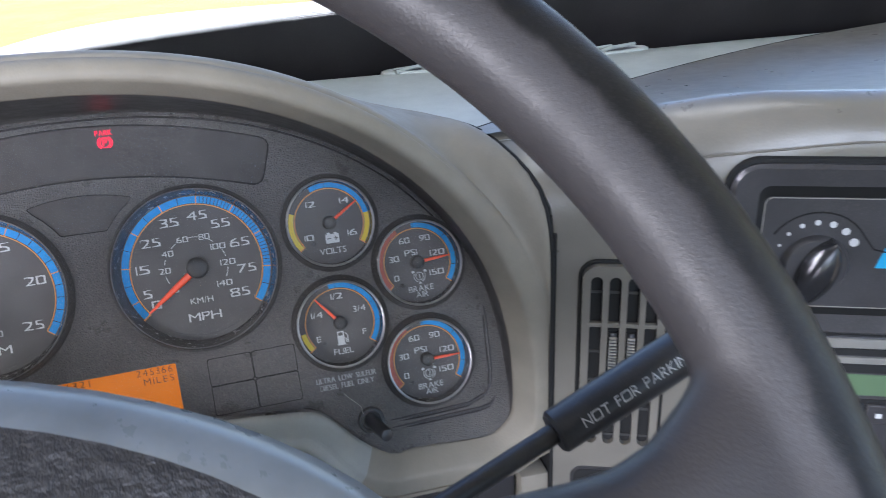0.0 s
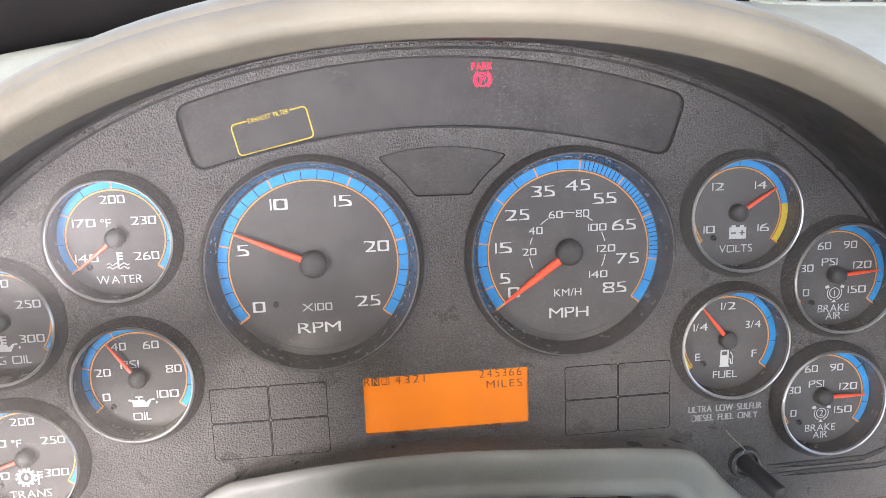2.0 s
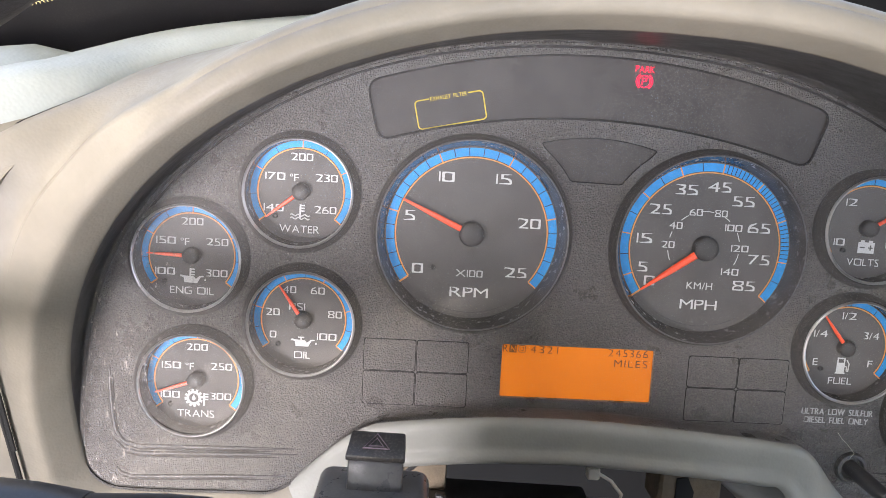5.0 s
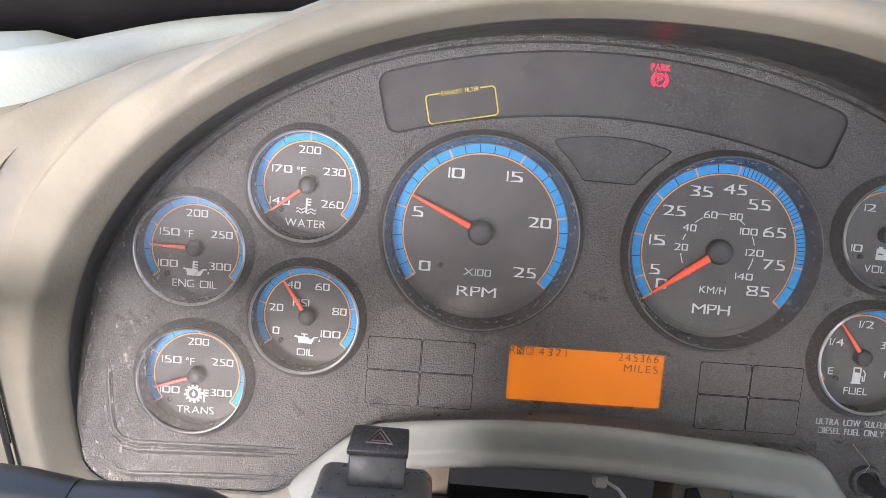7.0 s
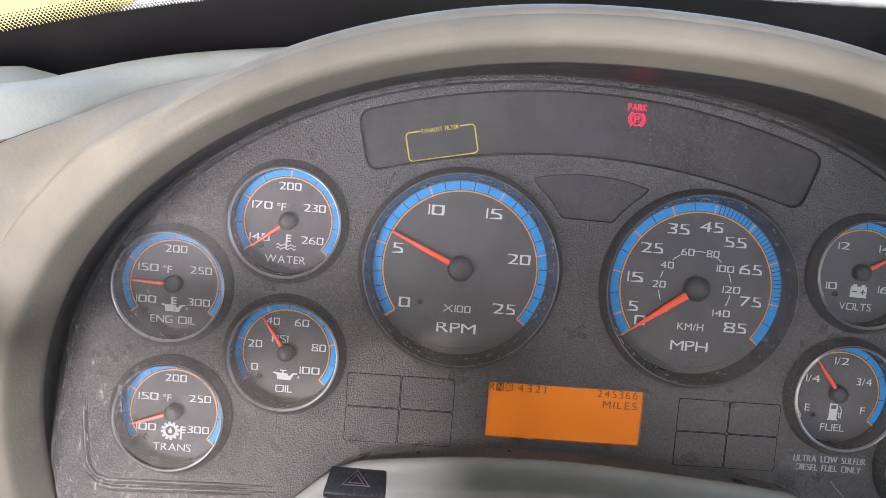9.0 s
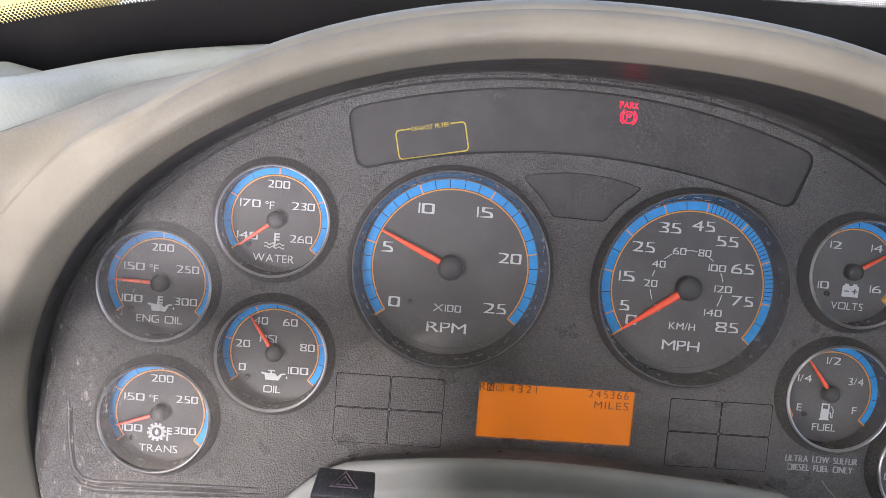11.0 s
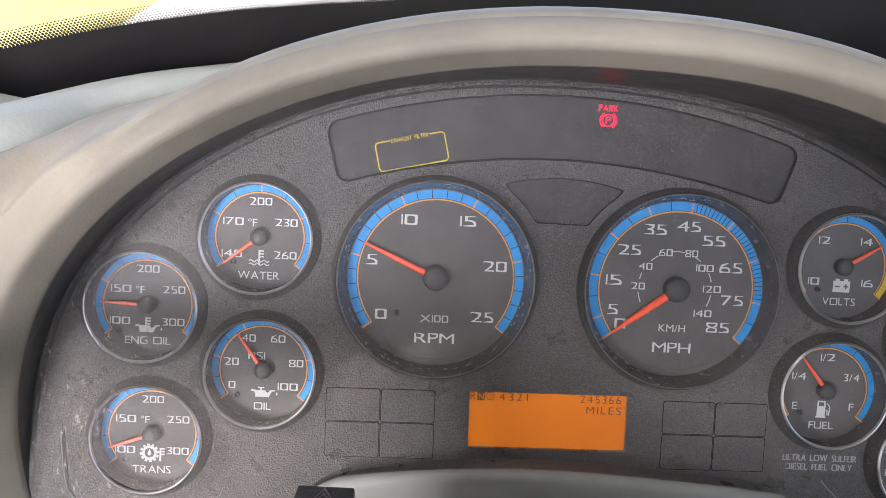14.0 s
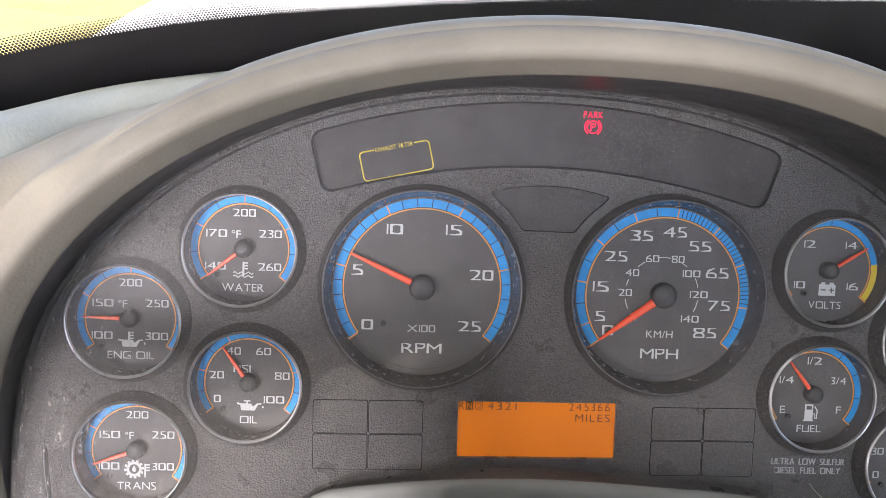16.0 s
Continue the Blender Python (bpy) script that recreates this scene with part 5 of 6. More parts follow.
# ---- steering column, levers and wheel ----
column = thing("steering_column", (0, -0.2, -0.2), "black plastic steering column cover with a switch pod", "steering column", m=DASH)
bm = bmesh.new()
box(bm, (-0.085, -0.17, -0.19), (0.085, -0.05, -0.112), 0.022, 4)
part("cover", bm, LEVER, column, "dark column cover")
bm = bmesh.new()
box(bm, (-0.1150, -0.1440, -0.15), (-0.0750, -0.112, -0.0742), 0.0045, 4)
part("switch_pod", bm, SHEEN_GREY, column, "satin black switch pod")
hazard = thing("hazard_switch", (-0.094, -0.14, -0.078), "black hazard switch with a faded triangle", "switch", m=DASH)
bm = bmesh.new()
box(bm, (-0.1040, -0.1336, -0.0800), (-0.0848, -0.1200, -0.0630), 0.0012, 2)
part("switch_stem", bm, SHEEN_GREY, hazard, "front below the button, painted grey for its sheen")
bm = bmesh.new()
vs = []
for x, y, z in ((-0.1048, -0.1345, -0.0634), (-0.0844, -0.1345, -0.0634), (-0.0844, -0.1200, -0.0634), (-0.1048, -0.1200, -0.0634), (-0.1049, -0.1352, -0.0612), (-0.0843, -0.1352, -0.0612), (-0.0848, -0.1240, -0.0563), (-0.1036, -0.1240, -0.0563)):
    vs.append(bm.verts.new((x, y, z)))
for f in ((0, 1, 5, 4), (1, 2, 6, 5), (2, 3, 7, 6), (3, 0, 4, 7), (4, 5, 6, 7), (3, 2, 1, 0)):
    bm.faces.new([vs[i] for i in f])
bmesh.ops.bevel(bm, geom=list(bm.edges), offset=0.0007, segments=2, affect="EDGES", profile=0.5)
button = part("button", bm, RINGS, hazard, "black button")
for r in (1.0, 0.55):
    tri = []
    for a in (90, 210, 330):
        px, pv = -0.0945 + 0.0052 * r * math.cos(radians(a)), -0.0008 + 0.0046 * r * math.sin(radians(a))
        tri.append((px, -0.1292 + 0.916 * pv - 0.0002, -0.0584 + 0.401 * pv + 0.0004))
    part("triangle_mark", tube(bmesh.new(), tri, 0.00030, 5, closed=True), PINK, button, "faded pink warning triangle", smooth=False)

stalk = thing("turn_signal_lever", (-0.16, -0.17, -0.08), "black plastic turn signal lever with a collar", "control lever", m=DASH)
ST = [(-0.1295, -0.168, -0.0778), (-0.1318, -0.168, -0.0776), (-0.1365, -0.168, -0.0772), (-0.1430, -0.168, -0.0768), (-0.155, -0.168, -0.0770), (-0.1785, -0.168, -0.0780)]
part("grip", tube(bmesh.new(), ST, [0.002, 0.0070, 0.0108, 0.0128, 0.0133, 0.0130], 28), LEVER, stalk, "satin black end")
part("collar", tube(bmesh.new(), [(-0.1786, -0.168, -0.0780), (-0.1790, -0.168, -0.0780), (-0.195, -0.1685, -0.0776), (-0.208, -0.169, -0.0775)], [0.0124, 0.0134, 0.0152, 0.0160], 28), LEVER, stalk, "ribbed dark collar")
part("shaft", tube(bmesh.new(), [(-0.208, -0.169, -0.0775), (-0.214, -0.169, -0.0773), (-0.27, -0.172, -0.076), (-0.33, -0.175, -0.073)], [0.0160, 0.0148, 0.0145, 0.012], 28), TRIM, stalk, "grey tapered shaft")
part("stem", tube(bmesh.new(), [(-0.132, -0.168, -0.0778), (-0.10, -0.165, -0.10), (-0.08, -0.16, -0.12)], [0.004, 0.006, 0.008], 14), LEVER, stalk, "black stem into the column")

valve = thing("brake_hand_lever", (0.06, -0.247, -0.12), "black brake hand lever with white printed words", "control lever", m=DASH)
LV0, LV1 = Vector((0.184, -0.247, -0.064)), Vector((0.262, -0.247, -0.034))
LD = (LV1 - LV0).normalized()
part("rod", tube(bmesh.new(), [LV0 + LD * 0.002, LV0 - LD * 0.06, LV0 - LD * 0.13, LV0 - LD * 0.17 + Vector((0, 0.03, -0.02))], 0.0036, 16), LEVER, valve, "thin black rod")
grip = part("grip", tube(bmesh.new(), [LV0, LV0 + LD * 0.001, LV0 + LD * 0.04, LV0 + LD * 0.082, LV0 + LD * 0.084], [0.0066, 0.0076, 0.0082, 0.0078, 0.005], 24), LEVER, valve, "satin black grip")
bm = bmesh.new()
ang = math.degrees(math.atan2(LD.z, LD.x))
lettering(bm, "NOT FOR PARKING", (0, 0), 0.0036, 0, turn=0, wide=0.92)
side = Vector((-LD.z, 0, LD.x))
for v in bm.verts:
    a = v.co.z / 0.0084 + 0.10
    q = LV0 + LD * (0.031 + v.co.x) + side * 0.0084 * math.sin(a) + Vector((0, -0.00845 * math.cos(a) + v.co.y, 0))
    v.co = q
part("wording", bm, WHITE, grip, "white capitals", smooth=False)

wheel = thing("steering_wheel", (-0.001, -0.339, -0.081), "black leather steering wheel with broad spokes", "steering wheel", m=DASH)
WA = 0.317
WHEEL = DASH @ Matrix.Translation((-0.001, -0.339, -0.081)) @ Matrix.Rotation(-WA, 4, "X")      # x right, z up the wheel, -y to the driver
# the grip is coloured greyer on its inner half, with a ragged border
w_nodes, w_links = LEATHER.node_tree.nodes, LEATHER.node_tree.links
w_place, w_move, w_radius, w_noise, w_sum, w_inner = (w_nodes.new(k) for k in ("ShaderNodeNewGeometry", "ShaderNodeMapping", "ShaderNodeVectorMath", "ShaderNodeTexNoise", "ShaderNodeMath", "ShaderNodeMapRange"))
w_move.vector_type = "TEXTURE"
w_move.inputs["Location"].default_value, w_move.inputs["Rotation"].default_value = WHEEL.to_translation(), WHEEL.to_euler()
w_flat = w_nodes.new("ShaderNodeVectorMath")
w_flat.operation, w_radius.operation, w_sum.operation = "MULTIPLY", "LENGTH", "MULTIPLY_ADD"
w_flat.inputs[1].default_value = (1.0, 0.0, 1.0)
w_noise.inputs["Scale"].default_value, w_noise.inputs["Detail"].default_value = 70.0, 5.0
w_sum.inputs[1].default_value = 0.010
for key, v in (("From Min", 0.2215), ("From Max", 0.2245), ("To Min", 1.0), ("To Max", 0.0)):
    w_inner.inputs[key].default_value = v
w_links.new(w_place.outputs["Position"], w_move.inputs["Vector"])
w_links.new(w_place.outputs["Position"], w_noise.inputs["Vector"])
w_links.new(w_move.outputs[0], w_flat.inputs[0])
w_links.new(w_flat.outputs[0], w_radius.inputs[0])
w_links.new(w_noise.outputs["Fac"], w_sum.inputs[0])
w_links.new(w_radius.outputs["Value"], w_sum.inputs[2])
w_links.new(w_sum.outputs[0], w_inner.inputs["Value"])
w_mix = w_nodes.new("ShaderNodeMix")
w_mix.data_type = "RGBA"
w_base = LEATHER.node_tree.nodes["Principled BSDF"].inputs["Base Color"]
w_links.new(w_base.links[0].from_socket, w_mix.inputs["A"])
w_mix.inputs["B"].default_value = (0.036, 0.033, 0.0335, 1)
w_links.new(w_inner.outputs[0], w_mix.inputs["Factor"])
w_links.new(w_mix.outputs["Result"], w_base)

n = 96
bm = bmesh.new()
tube(bm, [(0.2202 * math.cos(2 * math.pi * i / n), 0, 0.2202 * math.sin(2 * math.pi * i / n)) for i in range(n)], 0.0162, 28, closed=True)
rim_mesh = bm
bm = bmesh.new()
rows = []
for f, y in ((0.0, -0.012), (0.35, -0.0115), (0.7, -0.010), (0.88, -0.006), (0.96, -0.001), (1.0, 0.007), (0.99, 0.018), (0.93, 0.03), (0.7, 0.04)):
    row = []
    for i in range(64):
        t = 2 * math.pi * i / 64
        c, s = math.cos(t), math.sin(t)
        row.append((0.142 * f * c, y, 0.0845 * f * s))
    rows.append(row)
grid_mesh(bm, rows, closed=True)
bmesh.ops.remove_doubles(bm, verts=list(bm.verts), dist=1e-5)
# outer rows of the pad, coloured pale in place of the sheen
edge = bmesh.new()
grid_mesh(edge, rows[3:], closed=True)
PAD_TURN = Matrix.Rotation(radians(6), 4, "Y")
bmesh.ops.delete(bm, geom=[f for f in bm.faces if min((v.co.x / 0.142) ** 2 + (v.co.z / 0.0845) ** 2 for v in f.verts) > 0.88 ** 2 * 0.995], context="FACES")
pad = part("hub_pad", bm, PAD_GRAIN, wheel, "grained black centre pad", m=WHEEL @ PAD_TURN)
part("pad_edge", edge, PAD_EDGE, pad, "smooth satin edge of the pad, painted pale for its sheen", m=WHEEL @ PAD_TURN)
for sgn in (-1, 1):
    for low in (0, 1):
        rows = []
        for k in range(11):
            t = k / 10
            x = 0.10 + 0.115 * t
            flare = 0.030 * smooth01(0.45, 1.0, t) ** 2.2
            hi, lo = (0.033 + flare, -0.012 - flare) if not low else (-0.036, -0.060 - flare)
            y0 = -0.004 * (1 - t)
            row = []
            for j in range(16):
                a = 2 * math.pi * j / 16
                row.append((sgn * x, y0 + (0.0115 + 0.001 * t) * math.sin(a), (hi + lo) / 2 + (hi - lo) / 2 * math.copysign(abs(math.cos(a)) ** 0.6, math.cos(a))))
            rows.append(row)
        ring_verts = grid_mesh(rim_mesh, rows, closed=True)
        rim_mesh.faces.new(ring_verts[0])
        rim_mesh.faces.new(ring_verts[-1][::-1])
rim = part("rim_and_spokes", rim_mesh, LEATHER, wheel, "black moulded rim with its spokes", m=WHEEL)
mould = rim.modifiers.new("mould", "REMESH")
mould.mode, mould.voxel_size, mould.use_smooth_shade = "VOXEL", 0.0022, True
soften = rim.modifiers.new("soften", "SMOOTH")
soften.factor, soften.iterations = 0.5, 14

# ---- centre of the dashboard ----
def rim_line(x0, z0, x1, z1, r, y, radius):
    return tube(bmesh.new(), [(x, y, z) for x, z in rect(x0, z0, x1, z1, r, 6)], radius, 6, closed=True)


part("moulding_line", tube(bmesh.new(), [(0.07 + 0.01 * i, -0.0002, 0.0655 + 0.0066 * min(1, i / 8) + 0.0003 * i) for i in range(20)], 0.0007, 6), CENTRE_SKIN, dash, "fine moulded line above the heater control", m=CENTRE)
vent = thing("air_vent", (0.04, 0, -0.13), "beige louvred air vent with dark gaps", "air vent", m=CENTRE)
VX0, VX1, VZ0, VZ1 = 0.0164, 0.0618, -0.1255, 0.0019
# plate just off the face, near-black in place of the duct's shade
part("backing", prism(bmesh.new(), rect(VX0 + 0.001, VZ0 + 0.001, VX1 - 0.001, VZ1 - 0.001, 0.006), -0.0006, 0.002), GAP_AND_SHADE, vent, "flat dark plate standing for the shaded duct", m=CENTRE, smooth=False)
bm = bmesh.new()
edges = []
pitch = (VX1 - VX0 - 0.0036) / 4
slots = [rect(VX0 + 0.0036 + pitch * i, VZ0 + 0.0055, VX0 + pitch * (i + 1), VZ1 - 0.0055, 0.0037, 5) for i in range(4)]
for loop in [rect(VX0 - 0.001, VZ0 - 0.001, VX1 + 0.001, VZ1 + 0.001, 0.009, 5), *slots]:
    vs = [bm.verts.new((x, -0.0050, z)) for x, z in loop]
    edges += [bm.edges.new((vs[i], vs[(i + 1) % len(vs)])) for i in range(len(vs))]
bmesh.ops.triangle_fill(bm, use_beauty=True, use_dissolve=False, edges=edges)
made = bmesh.ops.extrude_face_region(bm, geom=list(bm.faces))
bmesh.ops.translate(bm, vec=(0, 0.0042, 0), verts=[g for g in made["geom"] if isinstance(g, bmesh.types.BMVert)])
part("frame", bm, CENTRE_SKIN, vent, "beige frame with four tall slots", m=CENTRE, smooth=False)
part("frame_gap", rim_line(VX0 - 0.0022, VZ0 - 0.0022, VX1 + 0.0022, VZ1 + 0.0022, 0.010, -0.0003, 0.0014), GAP_AND_SHADE, vent, "dark gap round the frame", m=CENTRE)
for z in (-0.0353, -0.0825):
    part("cross_bar", box(bmesh.new(), (VX0 + 0.001, -0.0046, z - 0.0014), (VX1 - 0.001, -0.0015, z + 0.0014), 0.0005, 1), CENTRE_SKIN, vent, m=CENTRE)
for i in range(6):
    z = VZ1 - 0.017 - 0.0200 * i
    part("louvre", box(bmesh.new(), (VX0 + 0.002, -0.0012, z - 0.0009), (VX1 - 0.002, -0.0007, z + 0.0009)), HUB, vent, m=CENTRE, smooth=False)
for i in (1, 2):
    x = VX0 + 0.0018 + pitch * (i + 0.5)
    bm = tube(bmesh.new(), [(x, -0.0014, -0.0415), (x, -0.0030, -0.047), (x, -0.0034, -0.0565), (x, -0.0030, -0.066), (x, -0.0014, -0.0715)], 0.0024, 10)
    wheel_part = part("thumb_wheel", bm, LEVER, vent, "dark ribbed thumb wheel", m=CENTRE)
    bm = bmesh.new()
    for k in range(14):
        z = -0.0435 - 0.0020 * k
        d = 0.0054 + 0.0006 * math.sin(math.pi * (k + 0.5) / 14)
        box(bm, (x - 0.0022, -d - 0.0004, z - 0.00035), (x + 0.0022, -d + 0.0014, z + 0.00035))
    part("ribs", bm, TRIM, wheel_part, m=CENTRE, smooth=False)

slot = thing("switch_recess", (0.04, 0, -0.17), "dark rounded switch recess below the vent", "switch panel", m=CENTRE)
part("frame", prism(bmesh.new(), rect(0.0115, -0.192, 0.0665, -0.1425, 0.008), -0.0008, 0.002, 0.0005, 1), SMOOTH, slot, "black frame", m=CENTRE)
# no real depth here: the recess's shade is a near-black plate
part("recess_shade", prism(bmesh.new(), rect(0.0135, -0.190, 0.0645, -0.1445, 0.006), -0.0011, 0.001), GAP_AND_SHADE, slot, "flat near-black plate standing for the recess's shade", m=CENTRE, smooth=False)

heater = thing("heater_control", (0.2, 0, -0.03), "black heater control panel with a rotary knob", "heater control", m=CENTRE)
HX0, HX1, HZ0, HZ1 = 0.0905, 0.372, -0.0345, 0.0640
o1 = rect(HX0, HZ0, HX1, HZ1, 0.014, 6)
o2 = rect(HX0 + 0.0140, HZ0 + 0.0125, HX1 - 0.014, HZ1 - 0.0115, 0.006, 6)
o3 = rect(HX0 + 0.0180, HZ0 + 0.0145, HX1 - 0.018, HZ1 - 0.0190, 0.004, 6)
bm = bmesh.new()
inner = rect(HX0 + 0.002, HZ0 + 0.002, HX1 - 0.002, HZ1 - 0.002, 0.012, 6)
grid_mesh(bm, [[(x, 0.001, z) for x, z in o1], [(x, -0.0040, z) for x, z in o1], [(x, -0.0060, z) for x, z in inner], [(x, -0.0050, z) for x, z in o2]], closed=True)
part("bezel", bm, BEZEL, heater, "charcoal moulded bezel", m=CENTRE)
# the shade inside the recess is painted onto its sloping wall
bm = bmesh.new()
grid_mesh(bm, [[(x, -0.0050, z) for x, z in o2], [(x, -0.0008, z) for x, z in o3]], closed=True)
part("recess_wall", bm, GAP_AND_SHADE, heater, "recess wall painted near-black as shaded", m=CENTRE, smooth=False)
part("bezel_gap", rim_line(HX0 - 0.0010, HZ0 - 0.0010, HX1 + 0.0010, HZ1 + 0.0010, 0.015, -0.0006, 0.0022), GAP_AND_SHADE, heater, "dark gap round the bezel", m=CENTRE)
face = part("plate", prism(bmesh.new(), o3, -0.0010, 0.001), BEZEL, heater, "smooth charcoal plate", m=CENTRE, smooth=False)
part("plate_edge", rim_line(HX0 + 0.0186, HZ0 + 0.0151, HX1 - 0.0186, HZ1 - 0.0196, 0.004, -0.0010, 0.0003), TRIM, face, "thin pale line round the plate", m=CENTRE)
KX, KZ = 0.1383, 0.0104
curve = [(KX + 0.0262 * math.cos(radians(a)), -0.0011, KZ + 0.0262 * math.sin(radians(a))) for a in range(150, 20, -10)]
curve += [(KX + 0.0285, -0.0011, KZ + 0.0055), (KX + 0.034, -0.0011, KZ + 0.0042), (KX + 0.060, -0.0011, KZ + 0.0042)]
part("engraved_line", tube(bmesh.new(), curve, 0.0005, 6), GAP_AND_SHADE, face, m=CENTRE)
knob = part("knob", lathe_mesh([(0.0172, -0.0008), (0.0170, -0.0035), (0.0155, -0.0060), (0.0, -0.0068)], (KX, KZ - 0.004), 40), BEZEL, heater, "black rotary knob", m=CENTRE)
t = radians(70)
kd, ks = Vector((math.cos(t), 0, math.sin(t))), Vector((-math.sin(t), 0, math.cos(t)))
rows = []
for k in range(15):
    u = -1 + 2 * k / 14
    w = 0.0100 * math.sqrt(max(0.0, 1 - u * u)) ** 1.2 + 0.0003
    hgt = 0.0145 * (1 - 0.35 * u * u)
    o = Vector((KX, -0.003, KZ - 0.006)) + kd * 0.0195 * u
    rows.append([o + ks * (w * math.cos(q)) + Vector((0, -hgt * (0.30 + 0.70 * math.sin(q)) if 0.01 < q < 3.13 else 0.0, 0)) for q in [math.pi * j / 8 for j in range(9)]])
bm = bmesh.new()
grid_mesh(bm, rows)
part("pointer_grip", bm, KNOB, knob, "glossy raised finger grip", m=CENTRE)
for k in range(7):
    a = radians(161 - 22.3 * k)
    r = 0.0008 + 0.00026 * k
    part("fan_dot", lathe_mesh([(r, -0.0007), (r, -0.0013), (0.0, -0.0013)], (KX + 0.0203 * math.cos(a), KZ + 0.0203 * math.sin(a)), 14), WHITE, face, m=CENTRE, smooth=False)
for z in (-0.0030, -0.0014):
    part("fan_off_mark", box(bmesh.new(), (KX - 0.0275, -0.0013, KZ + z - 0.0003), (KX - 0.0215, -0.0007, KZ + z + 0.0003)), GREY_PRINT, face, m=CENTRE, smooth=False)
part("cold_mark", prism(bmesh.new(), [(0.1690, 0.0050), (0.215, 0.0050), (0.215, 0.0170), (0.1725, 0.0170)], -0.0013, -0.0007), CYAN, face, "cyan temperature wedge", m=CENTRE, smooth=False)

radio = thing("radio", (0.24, 0, -0.12), "black car radio with a green display", "radio", m=CENTRE)
body = part("body", box(bmesh.new(), (0.0885, -0.0035, -0.130), (0.362, 0.002, -0.0365), 0.002, 2), BEZEL, radio, "charcoal faceplate", m=CENTRE)
# ledge of the black bezel, the light on it put in as grey
part("top_ledge", box(bmesh.new(), (0.098, -0.0048, -0.0436), (0.355, -0.0030, -0.0375), 0.0006, 1), LEDGE, radio, "bezel ledge above the cassette slot, painted grey as lit", m=CENTRE)
part("cassette_slot", box(bmesh.new(), (0.100, -0.0041, -0.0485), (0.352, -0.0030, -0.0442), 0.0003, 1), GAP_AND_SHADE, radio, m=CENTRE)
part("trim_strip", box(bmesh.new(), (0.100, -0.0050, -0.0535), (0.352, -0.0030, -0.0492), 0.0004, 1), LEDGE, radio, "grey strip", m=CENTRE)
part("shadow_gap", box(bmesh.new(), (0.100, -0.0039, -0.0600), (0.352, -0.0030, -0.0540), 0.0003, 1), GAP_AND_SHADE, radio, m=CENTRE)
part("display", box(bmesh.new(), (0.128, -0.0043, -0.0748), (0.300, -0.0030, -0.0608), 0.0003, 1), RADIO_GREEN, radio, "green unlit display", m=CENTRE)
part("button_trough", box(bmesh.new(), (0.128, -0.0040, -0.0945), (0.300, -0.0030, -0.0775), 0.0003, 1), GAP_AND_SHADE, radio, m=CENTRE)
for k in range(9):
    x = 0.1300 + 0.0162 * k
    btn = part("button", box(bmesh.new(), (x, -0.0062, -0.0930), (x + 0.0148, -0.0030, -0.0800), 0.0008, 1), BEZEL, radio, "small charcoal button", m=CENTRE)
    part("button_mark", box(bmesh.new(), (x + 0.0050, -0.0065, -0.0885), (x + 0.0085, -0.0060, -0.0855)), WHITE, btn, m=CENTRE, smooth=False)

grille = thing("defroster_grille", (0.32, 0.17, TOP_Z), "pale oval grille with slats in the dash top", "air vent")
GX0, GX1, GY0, GY1 = 0.209, 0.44, 0.163, 0.192
def oval(f, n=56):
    cx, cy, a, b = (GX0 + GX1) / 2, (GY0 + GY1) / 2, (GX1 - GX0) / 2 * f, (GY1 - GY0) / 2 * (1 - (1 - f) * 3)
    out = []
    for i in range(n):
        t = 2 * math.pi * i / n
        c, s = math.cos(t), math.sin(t)
        out.append((cx + a * math.copysign(abs(c) ** 0.75, c), cy + b * math.copysign(abs(s) ** 0.75, s)))
    return out


bm = bmesh.new()
zt = TOP_Z - 0.004
grid_mesh(bm, [[(x, y, zt - 0.002) for x, y in oval(1.012)], [(x, y, zt + 0.0008) for x, y in oval(1.0)], [(x, y, zt + 0.0014) for x, y in oval(0.985)], [(x, y, zt + 0.0018) for x, y in oval(0.955)], [(x, y, zt + 0.0016) for x, y in oval(0.93)], [(x, y, zt + 0.0006) for x, y in oval(0.92)]], closed=True)
part("frame", bm, PAD, grille, "pale frame", m=ROOM)
# flat plate under the slats, dark as the shaded duct would be
bm = bmesh.new()
bm.faces.new([bm.verts.new((x, y, zt + 0.0008)) for x, y in oval(0.93)])
part("backing", bm, SMOOTH, grille, "flat dark plate standing for the shaded duct", m=ROOM, smooth=False)
for k in range(9):
    x = GX0 + 0.016 + 0.0215 * k
    bm = tube(bmesh.new(), [(x - 0.006, GY0 + 0.0045, zt + 0.0018), (x + 0.010, (GY0 + GY1) / 2, zt + 0.0024), (x + 0.036, GY1 - 0.005, zt + 0.0018)], 0.0017, 8)
    part("slat", bm, PAD, grille, m=ROOM)

# odds and ends seen under the arch below the panel
bracket = thing("mounting_bracket", (0.065, 0.03, -0.15), "raw tan foam block behind the panel", "bracket", m=DASH)
part("block", box(bmesh.new(), (0.057, 0.022, -0.151), (0.092, 0.05, -0.124), 0.002, 1), RAW, bracket)
bracket2 = thing("mounting_bracket", (-0.075, 0.03, -0.15), "raw tan foam block behind the panel", "bracket", m=DASH)
part("block", box(bmesh.new(), (-0.085, 0.022, -0.150), (-0.061, 0.05, -0.128), 0.003, 2), RAW, bracket2)
wires = thing("wire", (0.03, 0.02, -0.15), "loose white wire hanging behind the panel", "wire", m=DASH)
part("lead", tube(bmesh.new(), [(0.010, 0.015, -0.120), (0.018, 0.013, -0.126), (0.027, 0.012, -0.1305), (0.0335, 0.012, -0.138), (0.0325, 0.012, -0.1425), (0.0345, 0.012, -0.1435)], 0.0010, 8), WIRE, wires)
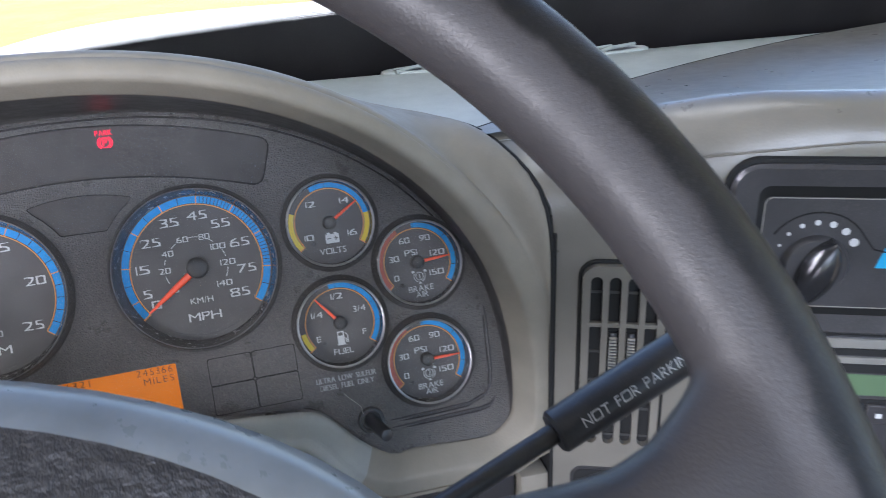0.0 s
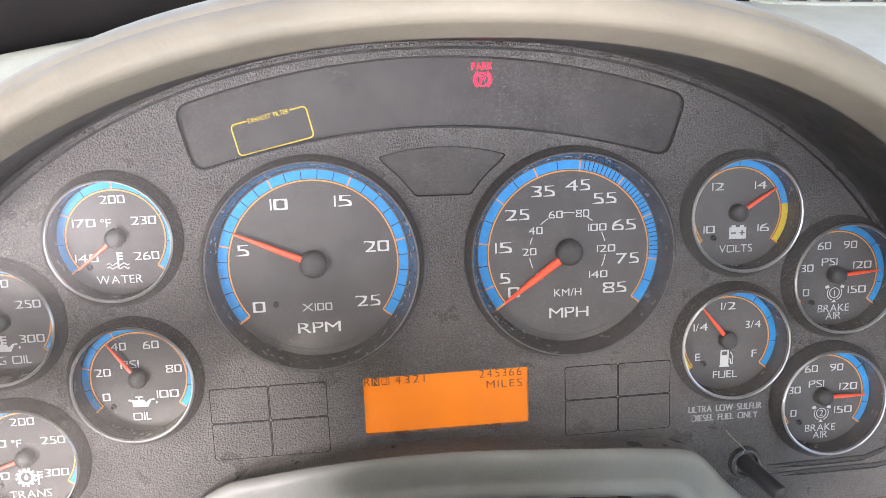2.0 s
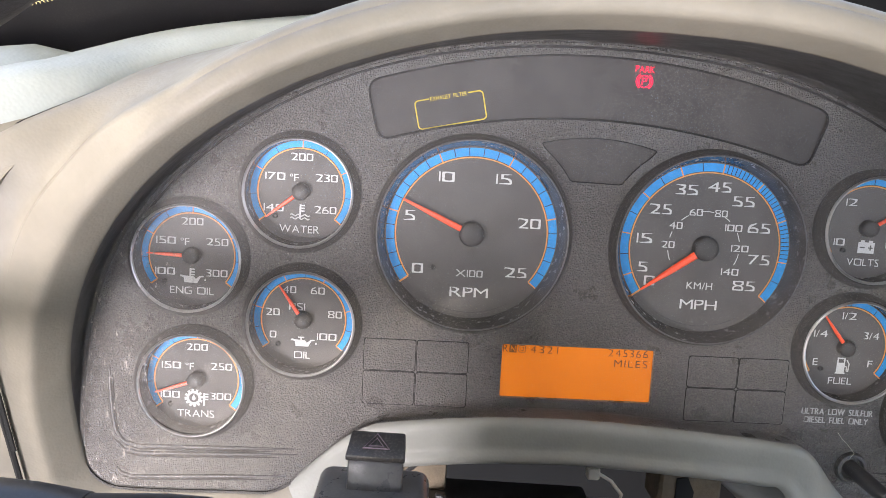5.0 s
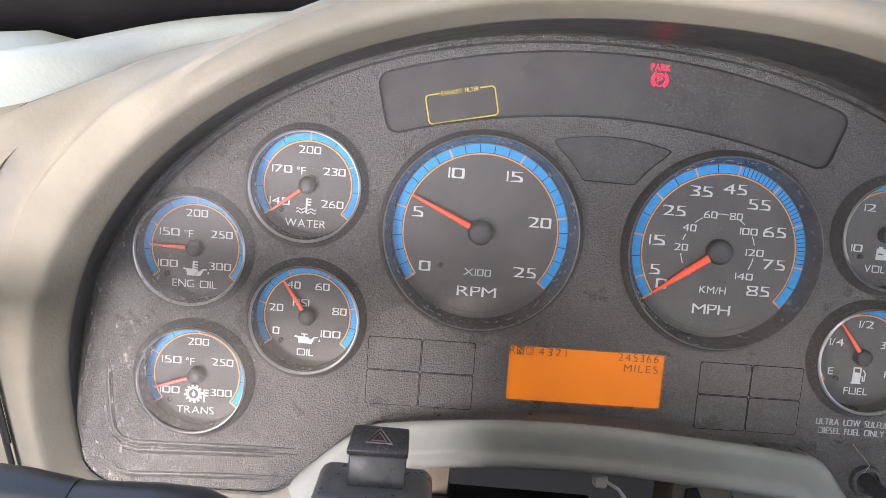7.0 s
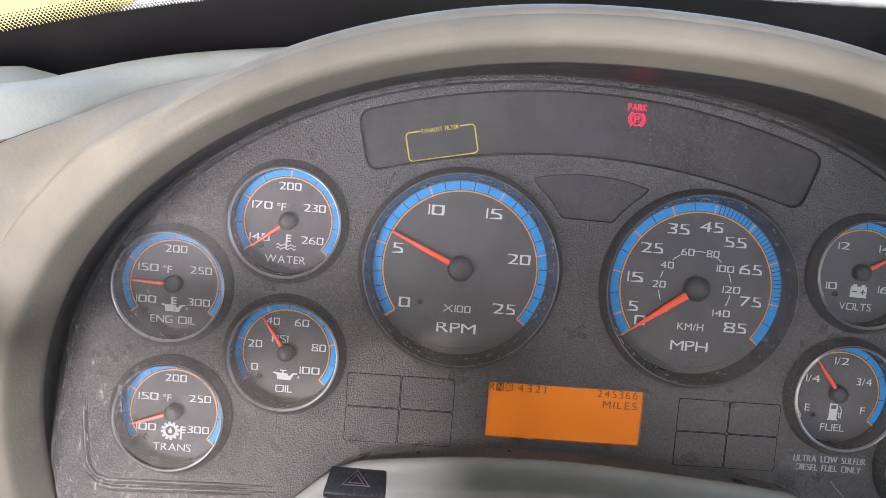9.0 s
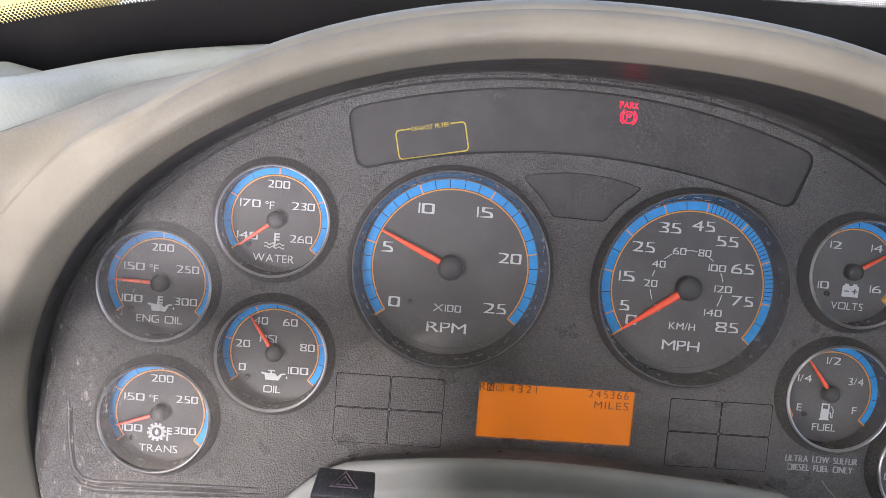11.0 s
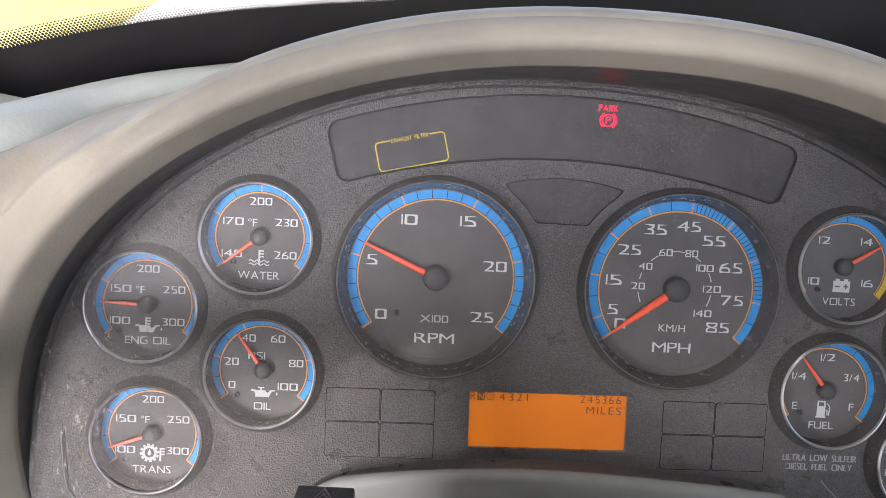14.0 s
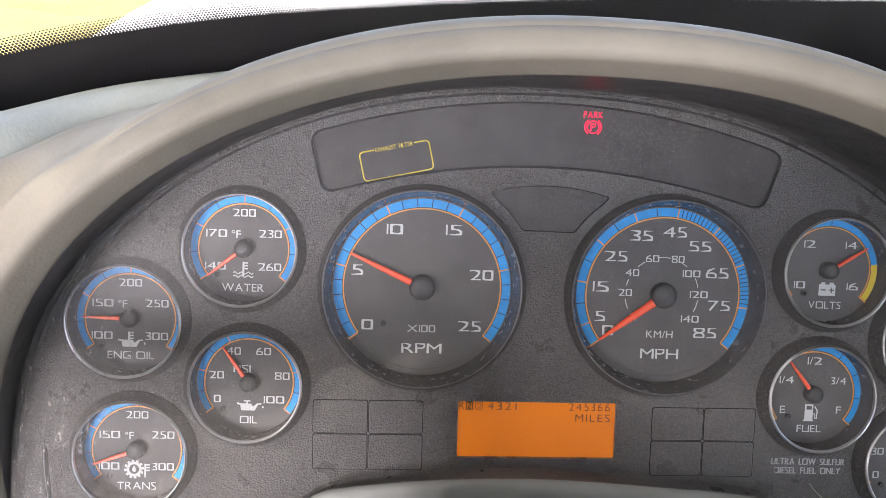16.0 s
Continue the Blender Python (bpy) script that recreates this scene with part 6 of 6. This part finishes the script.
part("plug", box(bmesh.new(), (0.014, 0.012, -0.131), (0.021, 0.018, -0.124), 0.001, 1), WIRE, wires, "white plug")

# patch on the solid block, near-black for the shade of a slot
part("hole", prism(bmesh.new(), [(0.066, -0.149), (0.075, -0.149), (0.076, -0.138), (0.072, -0.130), (0.066, -0.131)], 0.0205, 0.023), GAP_AND_SHADE, bracket, "near-black patch standing for a shaded slot", smooth=False)
shelf = thing("column_bracket", (-0.03, 0.0, -0.16), "dark steel bracket with bolts under the panel", "bracket", m=DASH)
part("ledge", box(bmesh.new(), (-0.076, 0.004, -0.175), (0.019, 0.040, -0.1465), 0.0025, 2), SMOOTH, shelf, "dusty dark ledge")
part("flange", box(bmesh.new(), (-0.072, 0.001, -0.175), (0.012, 0.0036, -0.1530), 0.0008, 1), RINGS, shelf, "thin front flange")
for x in (-0.064, -0.018, 0.006):
    part("bolt", tube(bmesh.new(), [(x, 0.012, -0.1467), (x, 0.012, -0.1440), (x, 0.012, -0.1433)], [0.0032, 0.0032, 0.0022], 6), LEVER, shelf, "dark bolt head")
harness = thing("wire_harness", (0.0, 0.05, -0.13), "black taped wires sagging behind the bracket", "cable", m=DASH)
for k, (dz, r) in enumerate(((0.0, 0.0030), (-0.006, 0.0020), (-0.010, 0.0016))):
    part("strand", tube(bmesh.new(), [(-0.060 + 0.016 * i, 0.048 + 0.004 * k, -0.126 + dz - 0.005 * math.sin(math.pi * i / 9 + 0.5 * k)) for i in range(10)], r, 8), LEVER if k else RINGS, harness)
part("tape", tube(bmesh.new(), [(-0.012, 0.048, -0.1300), (0.004, 0.048, -0.1300)], 0.0038, 10), DULL, harness, "grey tape")
duct = thing("air_duct", (0.124, 0.03, -0.15), "grey plastic air duct under the panel", "duct", m=DASH)
bm = bmesh.new()
tube(bm, [(0.098, 0.040, -0.132), (0.112, 0.038, -0.139), (0.126, 0.036, -0.143), (0.150, 0.036, -0.146)], [0.006, 0.010, 0.012, 0.012], 18)
part("pipe", bm, TRIM, duct)
part("mouth", tube(bmesh.new(), [(0.104, 0.030, -0.158), (0.150, 0.030, -0.159)], 0.006, 12), LEVER, duct, "dark lower edge")
cable = thing("cable", (-0.07, -0.01, -0.14), "thin black cable looped behind the switch", "cable", m=DASH)
part("lead", tube(bmesh.new(), [(-0.088, 0.0, -0.132), (-0.080, 0.0, -0.124), (-0.070, 0.004, -0.116), (-0.060, 0.008, -0.112), (-0.050, 0.012, -0.108)], 0.0013, 8), LEVER, cable)
scrap = thing("paper_scrap", (-0.106, 0.09, 0.06), "small torn scrap of pale paper on the dash top", "paper", m=ROOM)
bm = bmesh.new()
grid_mesh(bm, [[(-0.123 + 0.006 * i, 0.092 - 0.004 * k + 0.002 * math.sin(1.3 * i + k), 0.052 + (0.012 + (0.0065 if i == 3 else 0.004 * math.sin(0.6 * i))) * k) for i in range(6)] for k in range(3)])
flap = part("sheet", bm, WIRE, scrap, m=ROOM, smooth=False)
flap.modifiers.new("thick", "SOLIDIFY").thickness = 0.0004
lint = thing("lint_thread", (0.136, -0.012, -0.092), "fine pale thread caught above the reset rod", "lint", m=DASH)
part("thread", tube(bmesh.new(), [(0.1330, -0.011, -0.0868), (0.1352, -0.012, -0.0898), (0.1382, -0.013, -0.0925), (0.1424, -0.012, -0.0968), (0.1436, -0.006, -0.1030)], 0.00012, 5), WIRE, lint)
